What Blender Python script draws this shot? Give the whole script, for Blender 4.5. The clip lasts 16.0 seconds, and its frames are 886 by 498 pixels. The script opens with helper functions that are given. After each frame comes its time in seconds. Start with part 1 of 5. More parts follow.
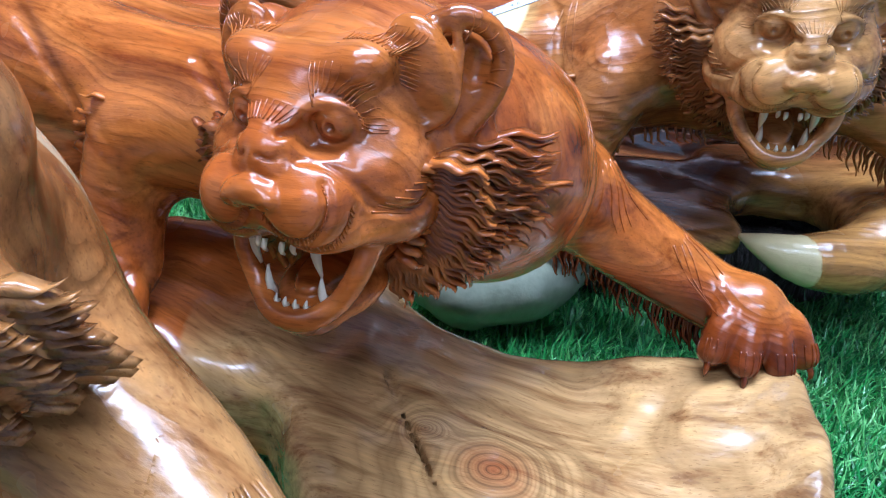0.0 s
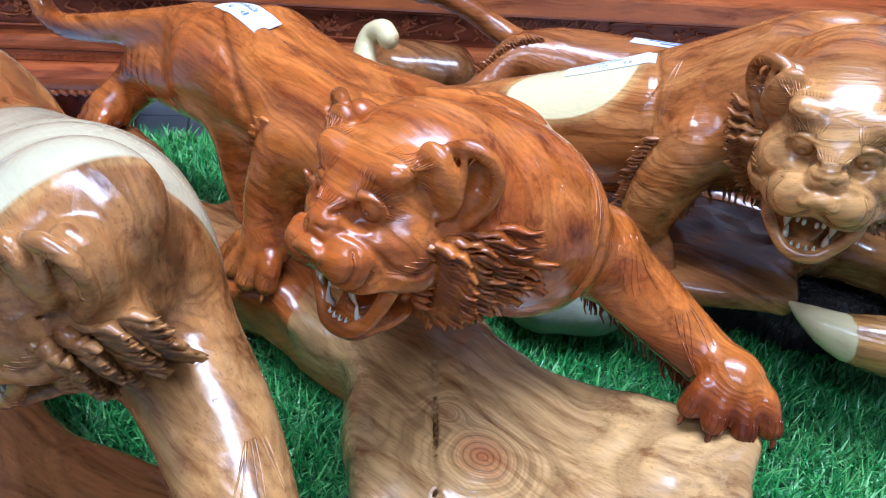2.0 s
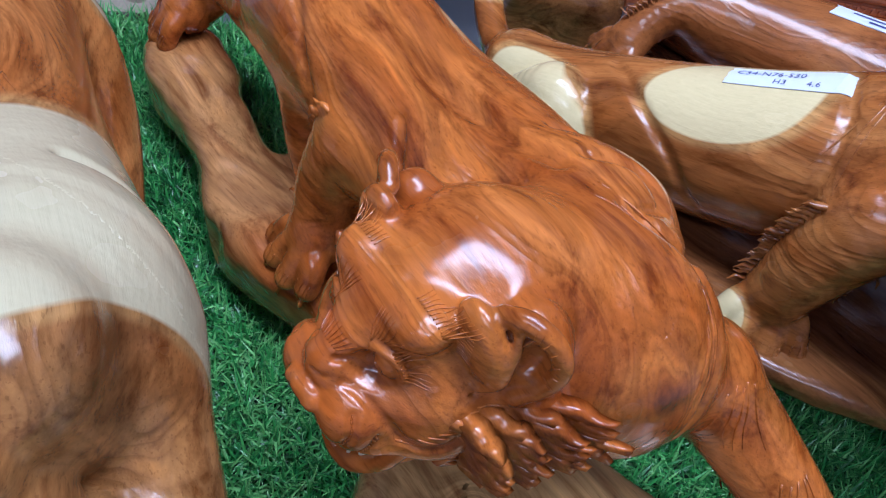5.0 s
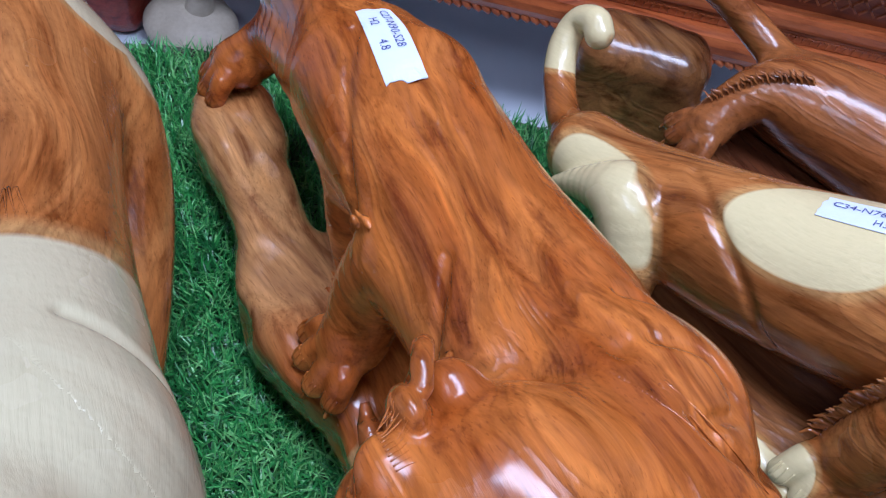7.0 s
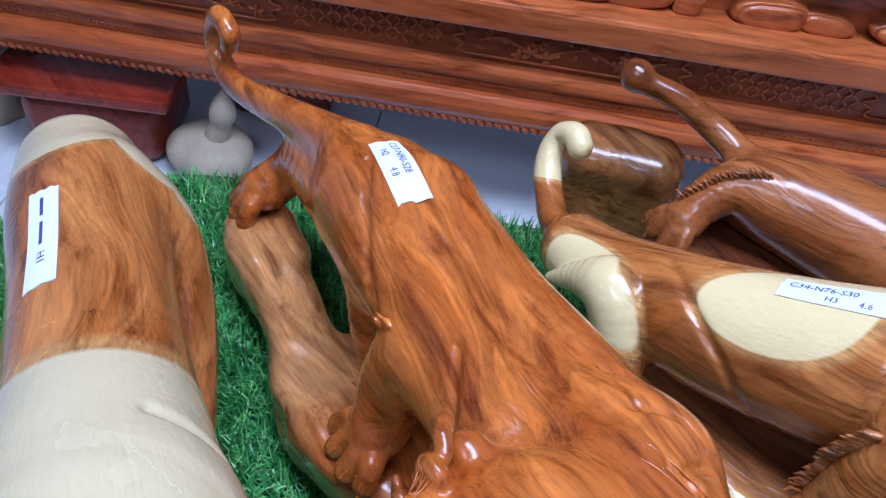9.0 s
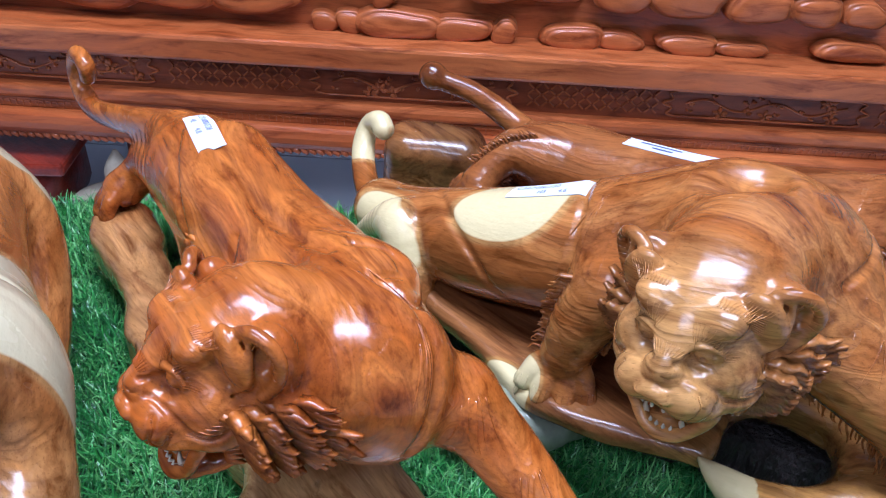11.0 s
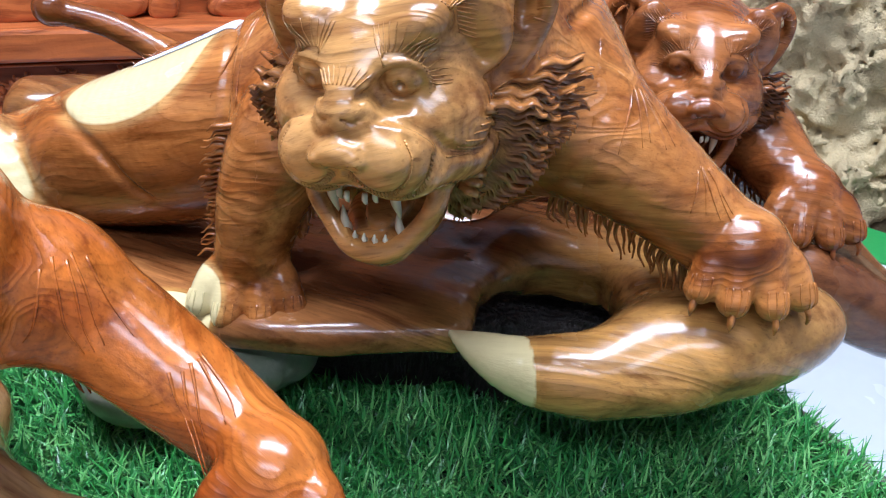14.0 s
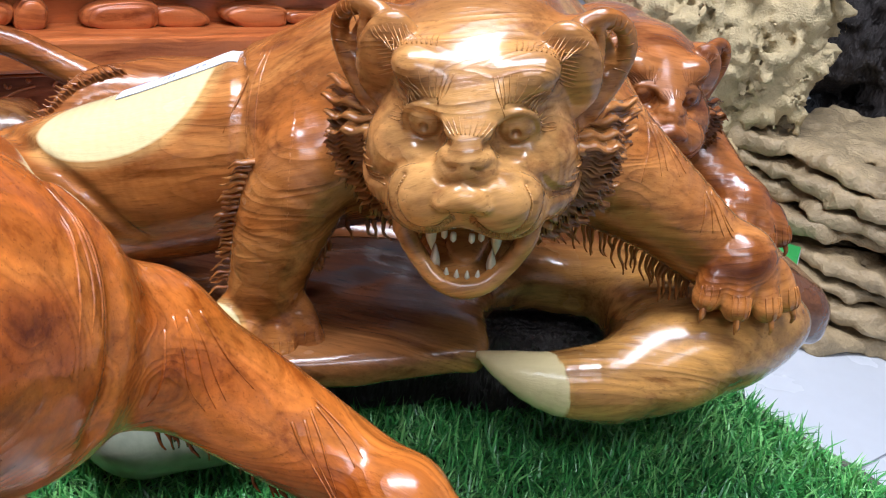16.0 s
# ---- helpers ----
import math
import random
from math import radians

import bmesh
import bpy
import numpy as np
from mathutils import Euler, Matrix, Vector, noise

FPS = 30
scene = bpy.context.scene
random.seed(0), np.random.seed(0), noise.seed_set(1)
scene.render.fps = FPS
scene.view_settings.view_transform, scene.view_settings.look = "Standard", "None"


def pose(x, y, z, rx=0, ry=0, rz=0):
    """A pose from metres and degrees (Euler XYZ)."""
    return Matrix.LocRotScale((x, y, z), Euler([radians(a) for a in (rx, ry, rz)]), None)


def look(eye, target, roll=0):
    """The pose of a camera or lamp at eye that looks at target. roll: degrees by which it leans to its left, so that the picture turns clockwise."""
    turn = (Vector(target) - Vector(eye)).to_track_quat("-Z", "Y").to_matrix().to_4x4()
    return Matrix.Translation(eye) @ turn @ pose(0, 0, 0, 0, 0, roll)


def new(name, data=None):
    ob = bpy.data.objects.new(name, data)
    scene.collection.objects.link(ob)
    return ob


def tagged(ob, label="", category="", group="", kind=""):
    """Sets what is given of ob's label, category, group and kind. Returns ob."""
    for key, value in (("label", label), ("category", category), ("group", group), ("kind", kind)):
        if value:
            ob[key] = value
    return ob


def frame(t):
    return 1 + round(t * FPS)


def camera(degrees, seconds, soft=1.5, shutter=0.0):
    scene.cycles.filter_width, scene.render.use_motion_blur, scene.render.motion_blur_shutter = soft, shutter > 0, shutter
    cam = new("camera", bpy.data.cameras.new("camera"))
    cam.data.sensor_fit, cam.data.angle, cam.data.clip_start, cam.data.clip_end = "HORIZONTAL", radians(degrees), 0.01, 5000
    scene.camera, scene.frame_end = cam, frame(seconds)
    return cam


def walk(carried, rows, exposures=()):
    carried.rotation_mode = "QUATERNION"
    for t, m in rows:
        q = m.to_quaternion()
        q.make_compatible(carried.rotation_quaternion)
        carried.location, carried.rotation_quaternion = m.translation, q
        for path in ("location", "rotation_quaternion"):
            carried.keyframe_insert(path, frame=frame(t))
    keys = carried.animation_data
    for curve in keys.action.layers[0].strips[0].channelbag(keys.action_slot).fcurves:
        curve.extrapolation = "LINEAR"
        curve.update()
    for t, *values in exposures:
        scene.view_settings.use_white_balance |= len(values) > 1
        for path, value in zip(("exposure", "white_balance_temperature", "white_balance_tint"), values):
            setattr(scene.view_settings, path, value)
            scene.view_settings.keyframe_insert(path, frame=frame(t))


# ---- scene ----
# ---- camera ----
# The plan is drawn in units of K metres (the tape labels on two carvings give their true lengths).
K = 0.87
cam = camera(58.8, 16.0, soft=1.15)
METRES, EYE, TILT, LEAN, TURN = 1.68 * K, 0.442 * K, -29.42, -5.87, 0.0
ROWS = [
    (0.0, 0.0, 0.0, 0.0, -0.0, 0.0, -0.0),
    (0.5, 0.0214, -0.0179, 0.004, 3.46, -1.31, -2.45),
    (1.0, 0.0461, -0.0351, 0.0109, 7.07, -2.42, -5.02),
    (1.5, 0.0607, -0.0603, 0.0244, 11.44, -4.13, -7.52),
    (2.0, 0.0766, -0.0794, 0.0554, 15.44, -6.12, -9.49),
    (2.5, 0.0686, -0.0745, 0.079, 18.19, -8.78, -12.13),
    (3.0, 0.0697, -0.0727, 0.1054, 19.85, -12.08, -13.42),
    (3.5, 0.0614, -0.0611, 0.1273, 20.55, -14.43, -13.92),
    (6.0, 0.0336, 0.0636, 0.1552, 30.88, -24.16, -19.92),
    (6.5, 0.0226, 0.0658, 0.171, 31.71, -24.37, -20.37),
    (7.0, 0.0073, 0.0648, 0.1899, 32.53, -23.99, -20.77),
    (7.5, -0.0086, 0.0637, 0.212, 33.73, -23.0, -21.07),
    (8.0, -0.0142, 0.0595, 0.2232, 34.13, -21.46, -20.39),
    (10.5, 0.163, -0.0516, 0.1632, 27.44, -9.72, -13.02),
    (11.0, 0.2008, -0.0376, 0.1588, 27.35, -8.28, -12.35),
    (11.5, 0.2239, -0.0018, 0.1336, 26.76, -6.42, -11.11),
    (12.0, 0.2248, 0.0327, 0.1017, 24.21, -4.02, -8.05),
    (12.5, 0.2319, 0.0555, 0.0738, 21.61, -2.03, -4.99),
    (13.0, 0.239, 0.077, 0.0518, 18.34, -0.62, -3.52),
    (13.5, 0.2321, 0.0975, 0.0413, 13.41, 0.56, -3.21),
    (14.0, 0.213, 0.1045, 0.039, 8.92, 0.71, -2.21),
    (14.5, 0.1953, 0.0987, 0.0325, 4.6, 0.7, -1.04),
    (15.0, 0.1711, 0.0908, 0.0289, 0.28, 0.81, 0.15),
    (15.5, 0.1437, 0.0817, 0.0331, -2.6, 1.19, 0.62),
    (16.0, 0.1254, 0.0857, 0.049, -4.02, 0.94, 0.94),
]
walk(cam, [(t, pose(0, 0, EYE, TILT, LEAN, TURN) @ pose(METRES * x, METRES * y, METRES * z, 90 + pitch, roll, yaw)) for t, x, y, z, yaw, pitch, roll in ROWS],
     [(0.0, 0.22, 5500, 11), (2.0, 0.05, 5500, 12), (3.5, -0.3, 5600, 14), (6.0, -0.65, 5700, 19), (8.0, -0.55, 5700, 19), (10.5, -0.2, 5800, 19), (12.5, 0.15, 6000, 14), (13.5, 0.28, 6200, 13), (16.0, 0.13, 7000, 14)])

# ---- light ----
FLOOR = -0.42      # shop floor, below the turf-covered table
CEIL = 2.75
world = bpy.data.worlds.new("world")
scene.world = world
world.use_nodes = True
world.node_tree.nodes["Background"].inputs[0].default_value = (0.75, 0.85, 1.0, 1)
world.node_tree.nodes["Background"].inputs[1].default_value = 0.3


def area(name, x, y, z, sx, sy, watts, colour, target):
    lamp = bpy.data.lights.new(name, "AREA")
    lamp.shape, lamp.size, lamp.size_y, lamp.energy, lamp.color = "RECTANGLE", sx * K, sy * K, watts, colour
    ob = new(name, lamp)
    ob.matrix_world = look((x * K, y * K, z * K), (target[0] * K, target[1] * K, target[2] * K))
    return ob


# x, y, length along x, width along y and power of the ceiling troffers
PANELS = [(0.05, 0.62, 2.3, 0.62, 118), (0.05, -1.5, 2.3, 0.62, 40)]
for px, py, pw, ph, power in PANELS:
    area("ceiling_lamp", px, py, CEIL - 0.03, pw, ph, power, (0.70, 0.81, 1.0), (px, py + 0.001, 0))
# added fill lamp behind the camera, inside the closed south wall
area("front_fill", -0.3, -3.25, 1.2, 3.4, 2.0, 4, (0.80, 0.88, 1.0), (-0.3, 0, 0.5))

# ---- materials ----


class Nodes:
    """A material's node tree, with short ways to add and link."""

    def __init__(self, name):
        self.mat = bpy.data.materials.new(name)
        self.mat.use_nodes = True
        self.tree = self.mat.node_tree
        self.bsdf = self.tree.nodes["Principled BSDF"]

    def add(self, kind, **settings):
        node = self.tree.nodes.new(kind)
        inputs = settings.pop("inputs", {})
        if "operation" in settings:
            node.operation = settings["operation"]
        if "use_clamp" in settings:
            node.use_clamp = settings["use_clamp"]
        if "data_type" in settings:
            node.data_type = settings["data_type"]
        if "blend_type" in settings:
            node.blend_type = settings["blend_type"]
        if "attribute_name" in settings:
            node.attribute_name = settings["attribute_name"]
        for key, value in inputs.items():
            if hasattr(value, "is_linked") or hasattr(value, "is_output"):
                self.tree.links.new(value, node.inputs[key])
            else:
                node.inputs[key].default_value = value
        return node

    def link(self, a, b):
        self.tree.links.new(a, b)

    def math(self, op, a, b=0.0, c=0.0, clamp=False):
        n = self.add("ShaderNodeMath", operation=op, use_clamp=clamp, inputs={0: a, 1: b, 2: c})
        return n.outputs[0]

    def mix(self, fac, a, b, blend="MIX"):
        n = self.add("ShaderNodeMix", data_type="RGBA", blend_type=blend, inputs={0: fac, 6: a, 7: b})
        return n.outputs[2]

    def ramp(self, fac, stops):
        n = self.add("ShaderNodeValToRGB", inputs={0: fac})
        e = n.color_ramp.elements
        while len(e) < len(stops):
            e.new(0.5)
        for el, (p, c) in zip(e, stops):
            el.position, el.color = p, (*c, 1)
        return n.outputs[0]

    def noise(self, vec, scale, detail=3.0, rough=0.5, dist=0.0):
        n = self.add("ShaderNodeTexNoise", inputs={"Vector": vec, "Scale": scale, "Detail": detail, "Roughness": rough, "Distortion": dist})
        return n.outputs[0]

    def bump(self, height, strength, distance, normal=None):
        inputs = {"Strength": strength, "Distance": distance, "Height": height}
        if normal is not None:
            inputs["Normal"] = normal
        return self.add("ShaderNodeBump", inputs=inputs).outputs[0]

    def set(self, **values):
        for key, value in values.items():
            slot = self.bsdf.inputs[key.replace("_", " ")]
            if hasattr(value, "is_output"):
                self.tree.links.new(value, slot)
            else:
                slot.default_value = value
        return self.mat


def wood(name, tones, turn=(0, 0, 0), rings=15.0, figure=9.0, stretch=0.16, rough=0.25, coat=0.75, knots=(), fibre=0.42,
         cream=(0.70, 0.57, 0.30), tan=(0.50, 0.31, 0.13), relief=0.42):
    """Lacquered hardwood. tones: dark, middle and light heartwood. The grain runs along x turned by turn (degrees).
    A vertex attribute "pale" turns heartwood to tan (0.5) and to sapwood cream (1)."""
    n = Nodes(name)
    co = n.add("ShaderNodeTexCoord").outputs["Object"]
    m = n.add("ShaderNodeMapping", inputs={"Vector": co, "Rotation": tuple(radians(a) for a in turn)}).outputs[0]
    warp = n.add("ShaderNodeTexNoise", inputs={"Vector": m, "Scale": 4.0, "Detail": 2.0})
    off = n.add("ShaderNodeVectorMath", operation="MULTIPLY_ADD", inputs={0: warp.outputs["Color"], 1: (0.14, 0.075, 0.075), 2: m}).outputs[0]
    grain = n.add("ShaderNodeMapping", inputs={"Vector": off, "Scale": (stretch, 1.0, 1.0)}).outputs[0]
    fig = n.noise(grain, figure, 2.5, 0.45, 0.5)
    patch = n.noise(grain, figure * 0.40, 3.0, 0.55, 0.8)
    red = None
    for x, y, z, r in knots:
        d = n.add("ShaderNodeVectorMath", operation="DISTANCE", inputs={0: co, 1: (x * K, y * K, z * K)}).outputs["Value"]
        near = n.math("MULTIPLY", n.math("POWER", 2.718, n.math("MULTIPLY", d, -1.0 / (r * K))), 0.9)
        fig = n.math("ADD", fig, near)
        spot = n.math("SUBTRACT", 1.25, n.math("DIVIDE", n.math("ADD", d, n.math("MULTIPLY", n.noise(co, 45.0), 0.015)), r * K), clamp=True)
        red = spot if red is None else n.math("MAXIMUM", red, spot)
    line = n.math("PINGPONG", n.math("MULTIPLY", fig, rings), 1.0)
    line = n.math("POWER", line, 2.2)
    thin = n.math("POWER", n.math("PINGPONG", n.math("MULTIPLY", fig, rings * 3.1), 1.0), 2.0)
    tone = n.math("MULTIPLY_ADD", fig, 0.45, n.math("MULTIPLY", patch, 0.55))
    colour = n.ramp(tone, [(0.39, tones[0]), (0.46, tones[1]), (0.535, tones[2]), (0.62, tones[1])])
    fine = n.add("ShaderNodeMapping", inputs={"Vector": off, "Scale": (0.07, 1.0, 1.0)}).outputs[0]
    fib = n.noise(fine, 300.0, 4.0, 0.65)
    pores = n.noise(fine, 700.0, 1.0, 0.5)
    pale = n.add("ShaderNodeAttribute", attribute_name="pale").outputs["Fac"]
    wob = n.math("MULTIPLY_ADD", n.noise(grain, 26.0, 3.0), 0.16, n.math("SUBTRACT", pale, 0.08))
    tanned = n.mix(n.math("MULTIPLY", wob, 2.0, clamp=True), colour, n.mix(n.math("MULTIPLY", line, 0.4), (*tan, 1), tuple(c * 0.62 for c in tan) + (1,)))
    streaky = n.add("ShaderNodeMapping", inputs={"Vector": off, "Scale": (0.11, 1.0, 1.0)}).outputs[0]
    streak = n.noise(streaky, 62.0, 6.0, 0.62, 0.4)
    tanned = n.mix(n.math("MULTIPLY_ADD", streak, 5.0, -2.45, clamp=True), tanned, n.mix(1.0, tanned, (0.40, 0.29, 0.22, 1), "MULTIPLY"))
    tanned = n.mix(n.math("MULTIPLY_ADD", streak, -5.0, 2.15, clamp=True), tanned, n.mix(1.0, tanned, (1.34, 1.28, 1.14, 1), "MULTIPLY"))
    lined = n.mix(n.math("MULTIPLY", line, 0.28), tanned, tuple(c * 0.55 for c in tones[0]) + (1,))
    lined = n.mix(n.math("MULTIPLY", thin, 0.24), lined, tuple(c * 0.5 for c in tones[0]) + (1,))
    creamy = n.math("MULTIPLY_ADD", wob, 5.0, -3.6, clamp=True)
    whole = n.mix(creamy, lined, (*cream, 1))
    if red is not None:
        whole = n.mix(n.math("MULTIPLY", red, 0.8, clamp=True), whole, n.mix(line, (0.40, 0.075, 0.018, 1), (0.13, 0.022, 0.008, 1)))
    wear = n.math("MULTIPLY", n.math("SUBTRACT", 1.0, n.math("MULTIPLY", creamy, 0.85)), fibre)
    shade = n.math("MULTIPLY_ADD", n.math("SUBTRACT", fib, 0.5), n.math("MULTIPLY", wear, 2.0), 1.0)
    whole = n.mix(1.0, whole, n.add("ShaderNodeCombineColor", inputs={0: shade, 1: shade, 2: shade}).outputs[0], "MULTIPLY")
    whole = n.mix(n.math("MULTIPLY", n.math("GREATER_THAN", pores, 0.66), n.math("MULTIPLY", wear, 0.6)), whole, tuple(c * 0.4 for c in tones[0]) + (1,))
    b = n.bump(fib, relief * 0.6, 0.0015)
    b = n.bump(n.math("MULTIPLY", thin, n.math("SUBTRACT", 1.0, creamy)), relief * 0.5, 0.0012, b)
    b = n.bump(n.noise(co, 38.0, 3.0, 0.6), relief * 0.9, 0.004, b)
    rv = n.math("MULTIPLY_ADD", n.noise(co, 18.0, 3.0), 0.16, rough - 0.08)
    return n.set(Base_Color=whole, Roughness=rv, Normal=b, Specular_IOR_Level=0.25, Coat_Weight=coat, Coat_Roughness=0.15, Coat_IOR=1.45)


def plain(name, colour, rough=0.5, metal=0.0, vary=0.15, scale=20.0, bump=0.2, coat=0.0, distance=0.003, stretch=(1, 1, 1)):
    """A plain surface with mottling at two scales and fine relief."""
    n = Nodes(name)
    co = n.add("ShaderNodeTexCoord").outputs["Object"]
    co = n.add("ShaderNodeMapping", inputs={"Vector": co, "Scale": stretch}).outputs[0]
    a, b = n.noise(co, scale, 4.0), n.noise(co, scale * 9, 3.0)
    s = n.math("MULTIPLY_ADD", n.math("ADD", a, n.math("MULTIPLY", b, 0.5)), vary * 2, 1 - vary * 1.5)
    c = n.mix(1.0, (*colour, 1), n.add("ShaderNodeCombineColor", inputs={0: s, 1: s, 2: s}).outputs[0], "MULTIPLY")
    return n.set(Base_Color=c, Roughness=n.math("MULTIPLY_ADD", a, 0.2, rough - 0.1), Metallic=metal, Coat_Weight=coat,
                 Normal=n.bump(n.math("ADD", a, b), bump, distance))


AMBER = ((0.120, 0.020, 0.004), (0.370, 0.082, 0.012), (0.545, 0.158, 0.028))
HONEY = ((0.125, 0.030, 0.007), (0.340, 0.100, 0.020), (0.500, 0.188, 0.050))
UMBER = ((0.105, 0.024, 0.006), (0.260, 0.072, 0.017), (0.390, 0.130, 0.036))
wood_tiger = wood("amber_lacquered_wood", AMBER, (0, 0, 28), figure=14.0, knots=((0.068, 0.357, 0.087, 0.035), (0.025, 0.394, 0.083, 0.010)), tan=(0.52, 0.33, 0.14))
wood_tiger_tan = wood("honey_lacquered_wood", HONEY, (0, 12, 8), figure=17.0, tan=(0.60, 0.30, 0.098))
wood_tiger_far = wood("russet_lacquered_wood", UMBER, (0, 0, 5), figure=13.0)
wood_tiger_near = wood("pale_hearted_wood", HONEY, (0, 0, 32), figure=12.0, tan=(0.47, 0.235, 0.080), cream=(0.52, 0.445, 0.275))
wood_bench = wood("red_bench_wood", ((0.30, 0.058, 0.016), (0.44, 0.104, 0.028), (0.55, 0.152, 0.045)), (0, 0, -28), rings=6.0, stretch=0.12, coat=0.5, rough=0.34, fibre=0.12)
# the bench wood in about half its tones, for the sunk frieze and legs
wood_bench_dark = wood("darker_bench_wood", ((0.16, 0.028, 0.010), (0.25, 0.052, 0.016), (0.32, 0.074, 0.025)), (0, 0, -28), rings=6.0, stretch=0.12, coat=0.3, rough=0.42, fibre=0.12)
wood_red = wood("dark_red_wood", ((0.14, 0.012, 0.006), (0.21, 0.020, 0.009), (0.27, 0.030, 0.013)), (0, 0, 10), rings=5.0, coat=0.5, rough=0.35)
burl_mat = plain("cream_burl_wood", (0.52, 0.40, 0.22), 0.6, vary=0.35, scale=30, bump=0.6, distance=0.01)
slab_mat = plain("raw_slab_wood", (0.36, 0.26, 0.145), 0.6, vary=0.6, scale=14, bump=0.6, distance=0.008)
# charred stump, and the painted shade under the tan tiger's plank
bark_mat = plain("charred_and_shade_wood", (0.022, 0.016, 0.014), 0.6, vary=0.5, scale=16, bump=0.9, distance=0.02, stretch=(1, 1, 0.25))
wall_mat = plain("grey_wall_paint", (0.26, 0.28, 0.31), 0.8, vary=0.06, scale=3)
ceil_mat = plain("white_ceiling_paint", (0.30, 0.32, 0.36), 0.8, vary=0.04, scale=3)
tile_mat = plain("pale_floor_tile", (0.55, 0.58, 0.62), 0.25, vary=0.06, scale=5, bump=0.05)
grout_mat = plain("floor_grout", (0.30, 0.31, 0.33), 0.8)
table_mat = plain("black_table_board", (0.02, 0.02, 0.022), 0.5)
backing_mat = plain("turf_backing", (0.014, 0.045, 0.018), 0.8, vary=0.3, scale=60)
web_mat = plain("turf_edge_webbing", (0.10, 0.10, 0.075), 0.8, vary=0.3, scale=120, bump=0.5)
tape_mat = plain("white_paper_tape", (0.66, 0.70, 0.78), 0.55, vary=0.05, scale=30, bump=0.1)
ink_mat = plain("blue_pen_ink", (0.05, 0.06, 0.20), 0.5)
tooth_mat = plain("ivory_tooth", (0.6, 0.55, 0.42), 0.35, vary=0.1)
stone_mat = plain("grey_white_wood", (0.22, 0.24, 0.17), 0.4, vary=0.5, scale=18, coat=0.3)
gourd_mat = plain("weathered_grey_wood", (0.36, 0.30, 0.22), 0.6, vary=0.3, scale=18)
carton_mat = plain("white_carton", (0.62, 0.66, 0.68), 0.5, vary=0.05)
green_mat = plain("green_carton_print", (0.02, 0.30, 0.07), 0.5, vary=0.05)


def grass_material():
    n = Nodes("artificial_grass")
    isl = n.add("ShaderNodeNewGeometry").outputs["Random Per Island"]
    co = n.add("ShaderNodeTexCoord").outputs["Object"]
    patch = n.noise(co, 9.0, 3.0)
    v = n.math("MULTIPLY_ADD", patch, 0.7, n.math("MULTIPLY", isl, 0.65))
    c = n.ramp(v, [(0.15, (0.005, 0.055, 0.014)), (0.45, (0.014, 0.160, 0.034)), (0.75, (0.050, 0.330, 0.070)), (0.95, (0.20, 0.52, 0.16))])
    return n.set(Base_Color=c, Roughness=0.36, Specular_IOR_Level=0.6)


grass_mat = grass_material()
lamp_mat = Nodes("lamp_diffuser")
lamp_mat = lamp_mat.set(Base_Color=(0.9, 0.9, 0.9, 1), Emission_Color=(0.74, 0.83, 1.0, 1), Emission_Strength=4.0)

# ---- building tools ----


def mesh_ob(name, verts, faces, mats, parent=None, smooth=False, normals=None, slots=None, pale=None, label=""):
    """One mesh object from plan coordinates."""
    me = bpy.data.meshes.new(name)
    verts = np.asarray(verts, dtype=float) * K
    me.from_pydata(verts, [], faces)
    for mat in mats if isinstance(mats, (list, tuple)) else (mats,):
        me.materials.append(mat)
    if slots is not None:
        me.polygons.foreach_set("material_index", np.asarray(slots, dtype=np.int32))
    if smooth is not False:
        me.polygons.foreach_set("use_smooth", np.ones(len(me.polygons), dtype=bool) if smooth is True else np.asarray(smooth, dtype=bool))
    if pale is not None:
        me.attributes.new("pale", "FLOAT", "POINT").data.foreach_set("value", np.asarray(pale, dtype=np.float32))
    if normals is not None:
        me.normals_split_custom_set_from_vertices(np.asarray(normals, dtype=float).tolist())
    me.update()
    ob = new(name, me)
    if parent is not None:
        ob.parent = parent
    if label:
        tagged(ob, label)
    return ob


def part(name, bm, material, parent, label="", smooth=False):
    """Links a bmesh, drawn in plan units, as one mesh object under a thing."""
    me = bpy.data.meshes.new(name)
    bmesh.ops.scale(bm, vec=(K, K, K), verts=bm.verts)
    bm.to_mesh(me)
    bm.free()
    me.materials.append(material)
    if smooth:
        me.polygons.foreach_set("use_smooth", np.ones(len(me.polygons), dtype=bool))
    ob = new(name, me)
    if parent is not None:
        ob.parent = parent
    if label:
        tagged(ob, label)
    return ob


def box(lo, hi, m=None, bevel=0.0):
    bm = bmesh.new()
    bmesh.ops.create_cube(bm, size=1)
    c, s = [(a + b) / 2 for a, b in zip(lo, hi)], [b - a for a, b in zip(lo, hi)]
    for v in bm.verts:
        v.co = Vector([v.co[i] * s[i] + c[i] for i in range(3)])
    if bevel:
        bmesh.ops.bevel(bm, geom=bm.edges[:], offset=bevel, segments=2, affect="EDGES", profile=0.5)
    if m is not None:
        bmesh.ops.transform(bm, matrix=m, verts=bm.verts)
    return bm


def empty(name, label, category, group="", kind=""):
    return tagged(new(name), label, category, group, kind)


def unit(v):
    v = np.asarray(v, dtype=float)
    return v / np.linalg.norm(v)


def spline(points, n):
    """Catmull-Rom through rows of numbers, n steps a span."""
    p = np.asarray(points, dtype=float)
    p = np.vstack([2 * p[0] - p[1], p, 2 * p[-1] - p[-2]])
    out = []
    for i in range(1, len(p) - 2):
        for t in np.arange(n) / n:
            a, b, c, d = p[i - 1:i + 3]
            out.append(0.5 * (2 * b + (c - a) * t + (2 * a - 5 * b + 4 * c - d) * t * t + (3 * b - a - 3 * c + d) * t ** 3))
    return np.array(out + [p[-2]])


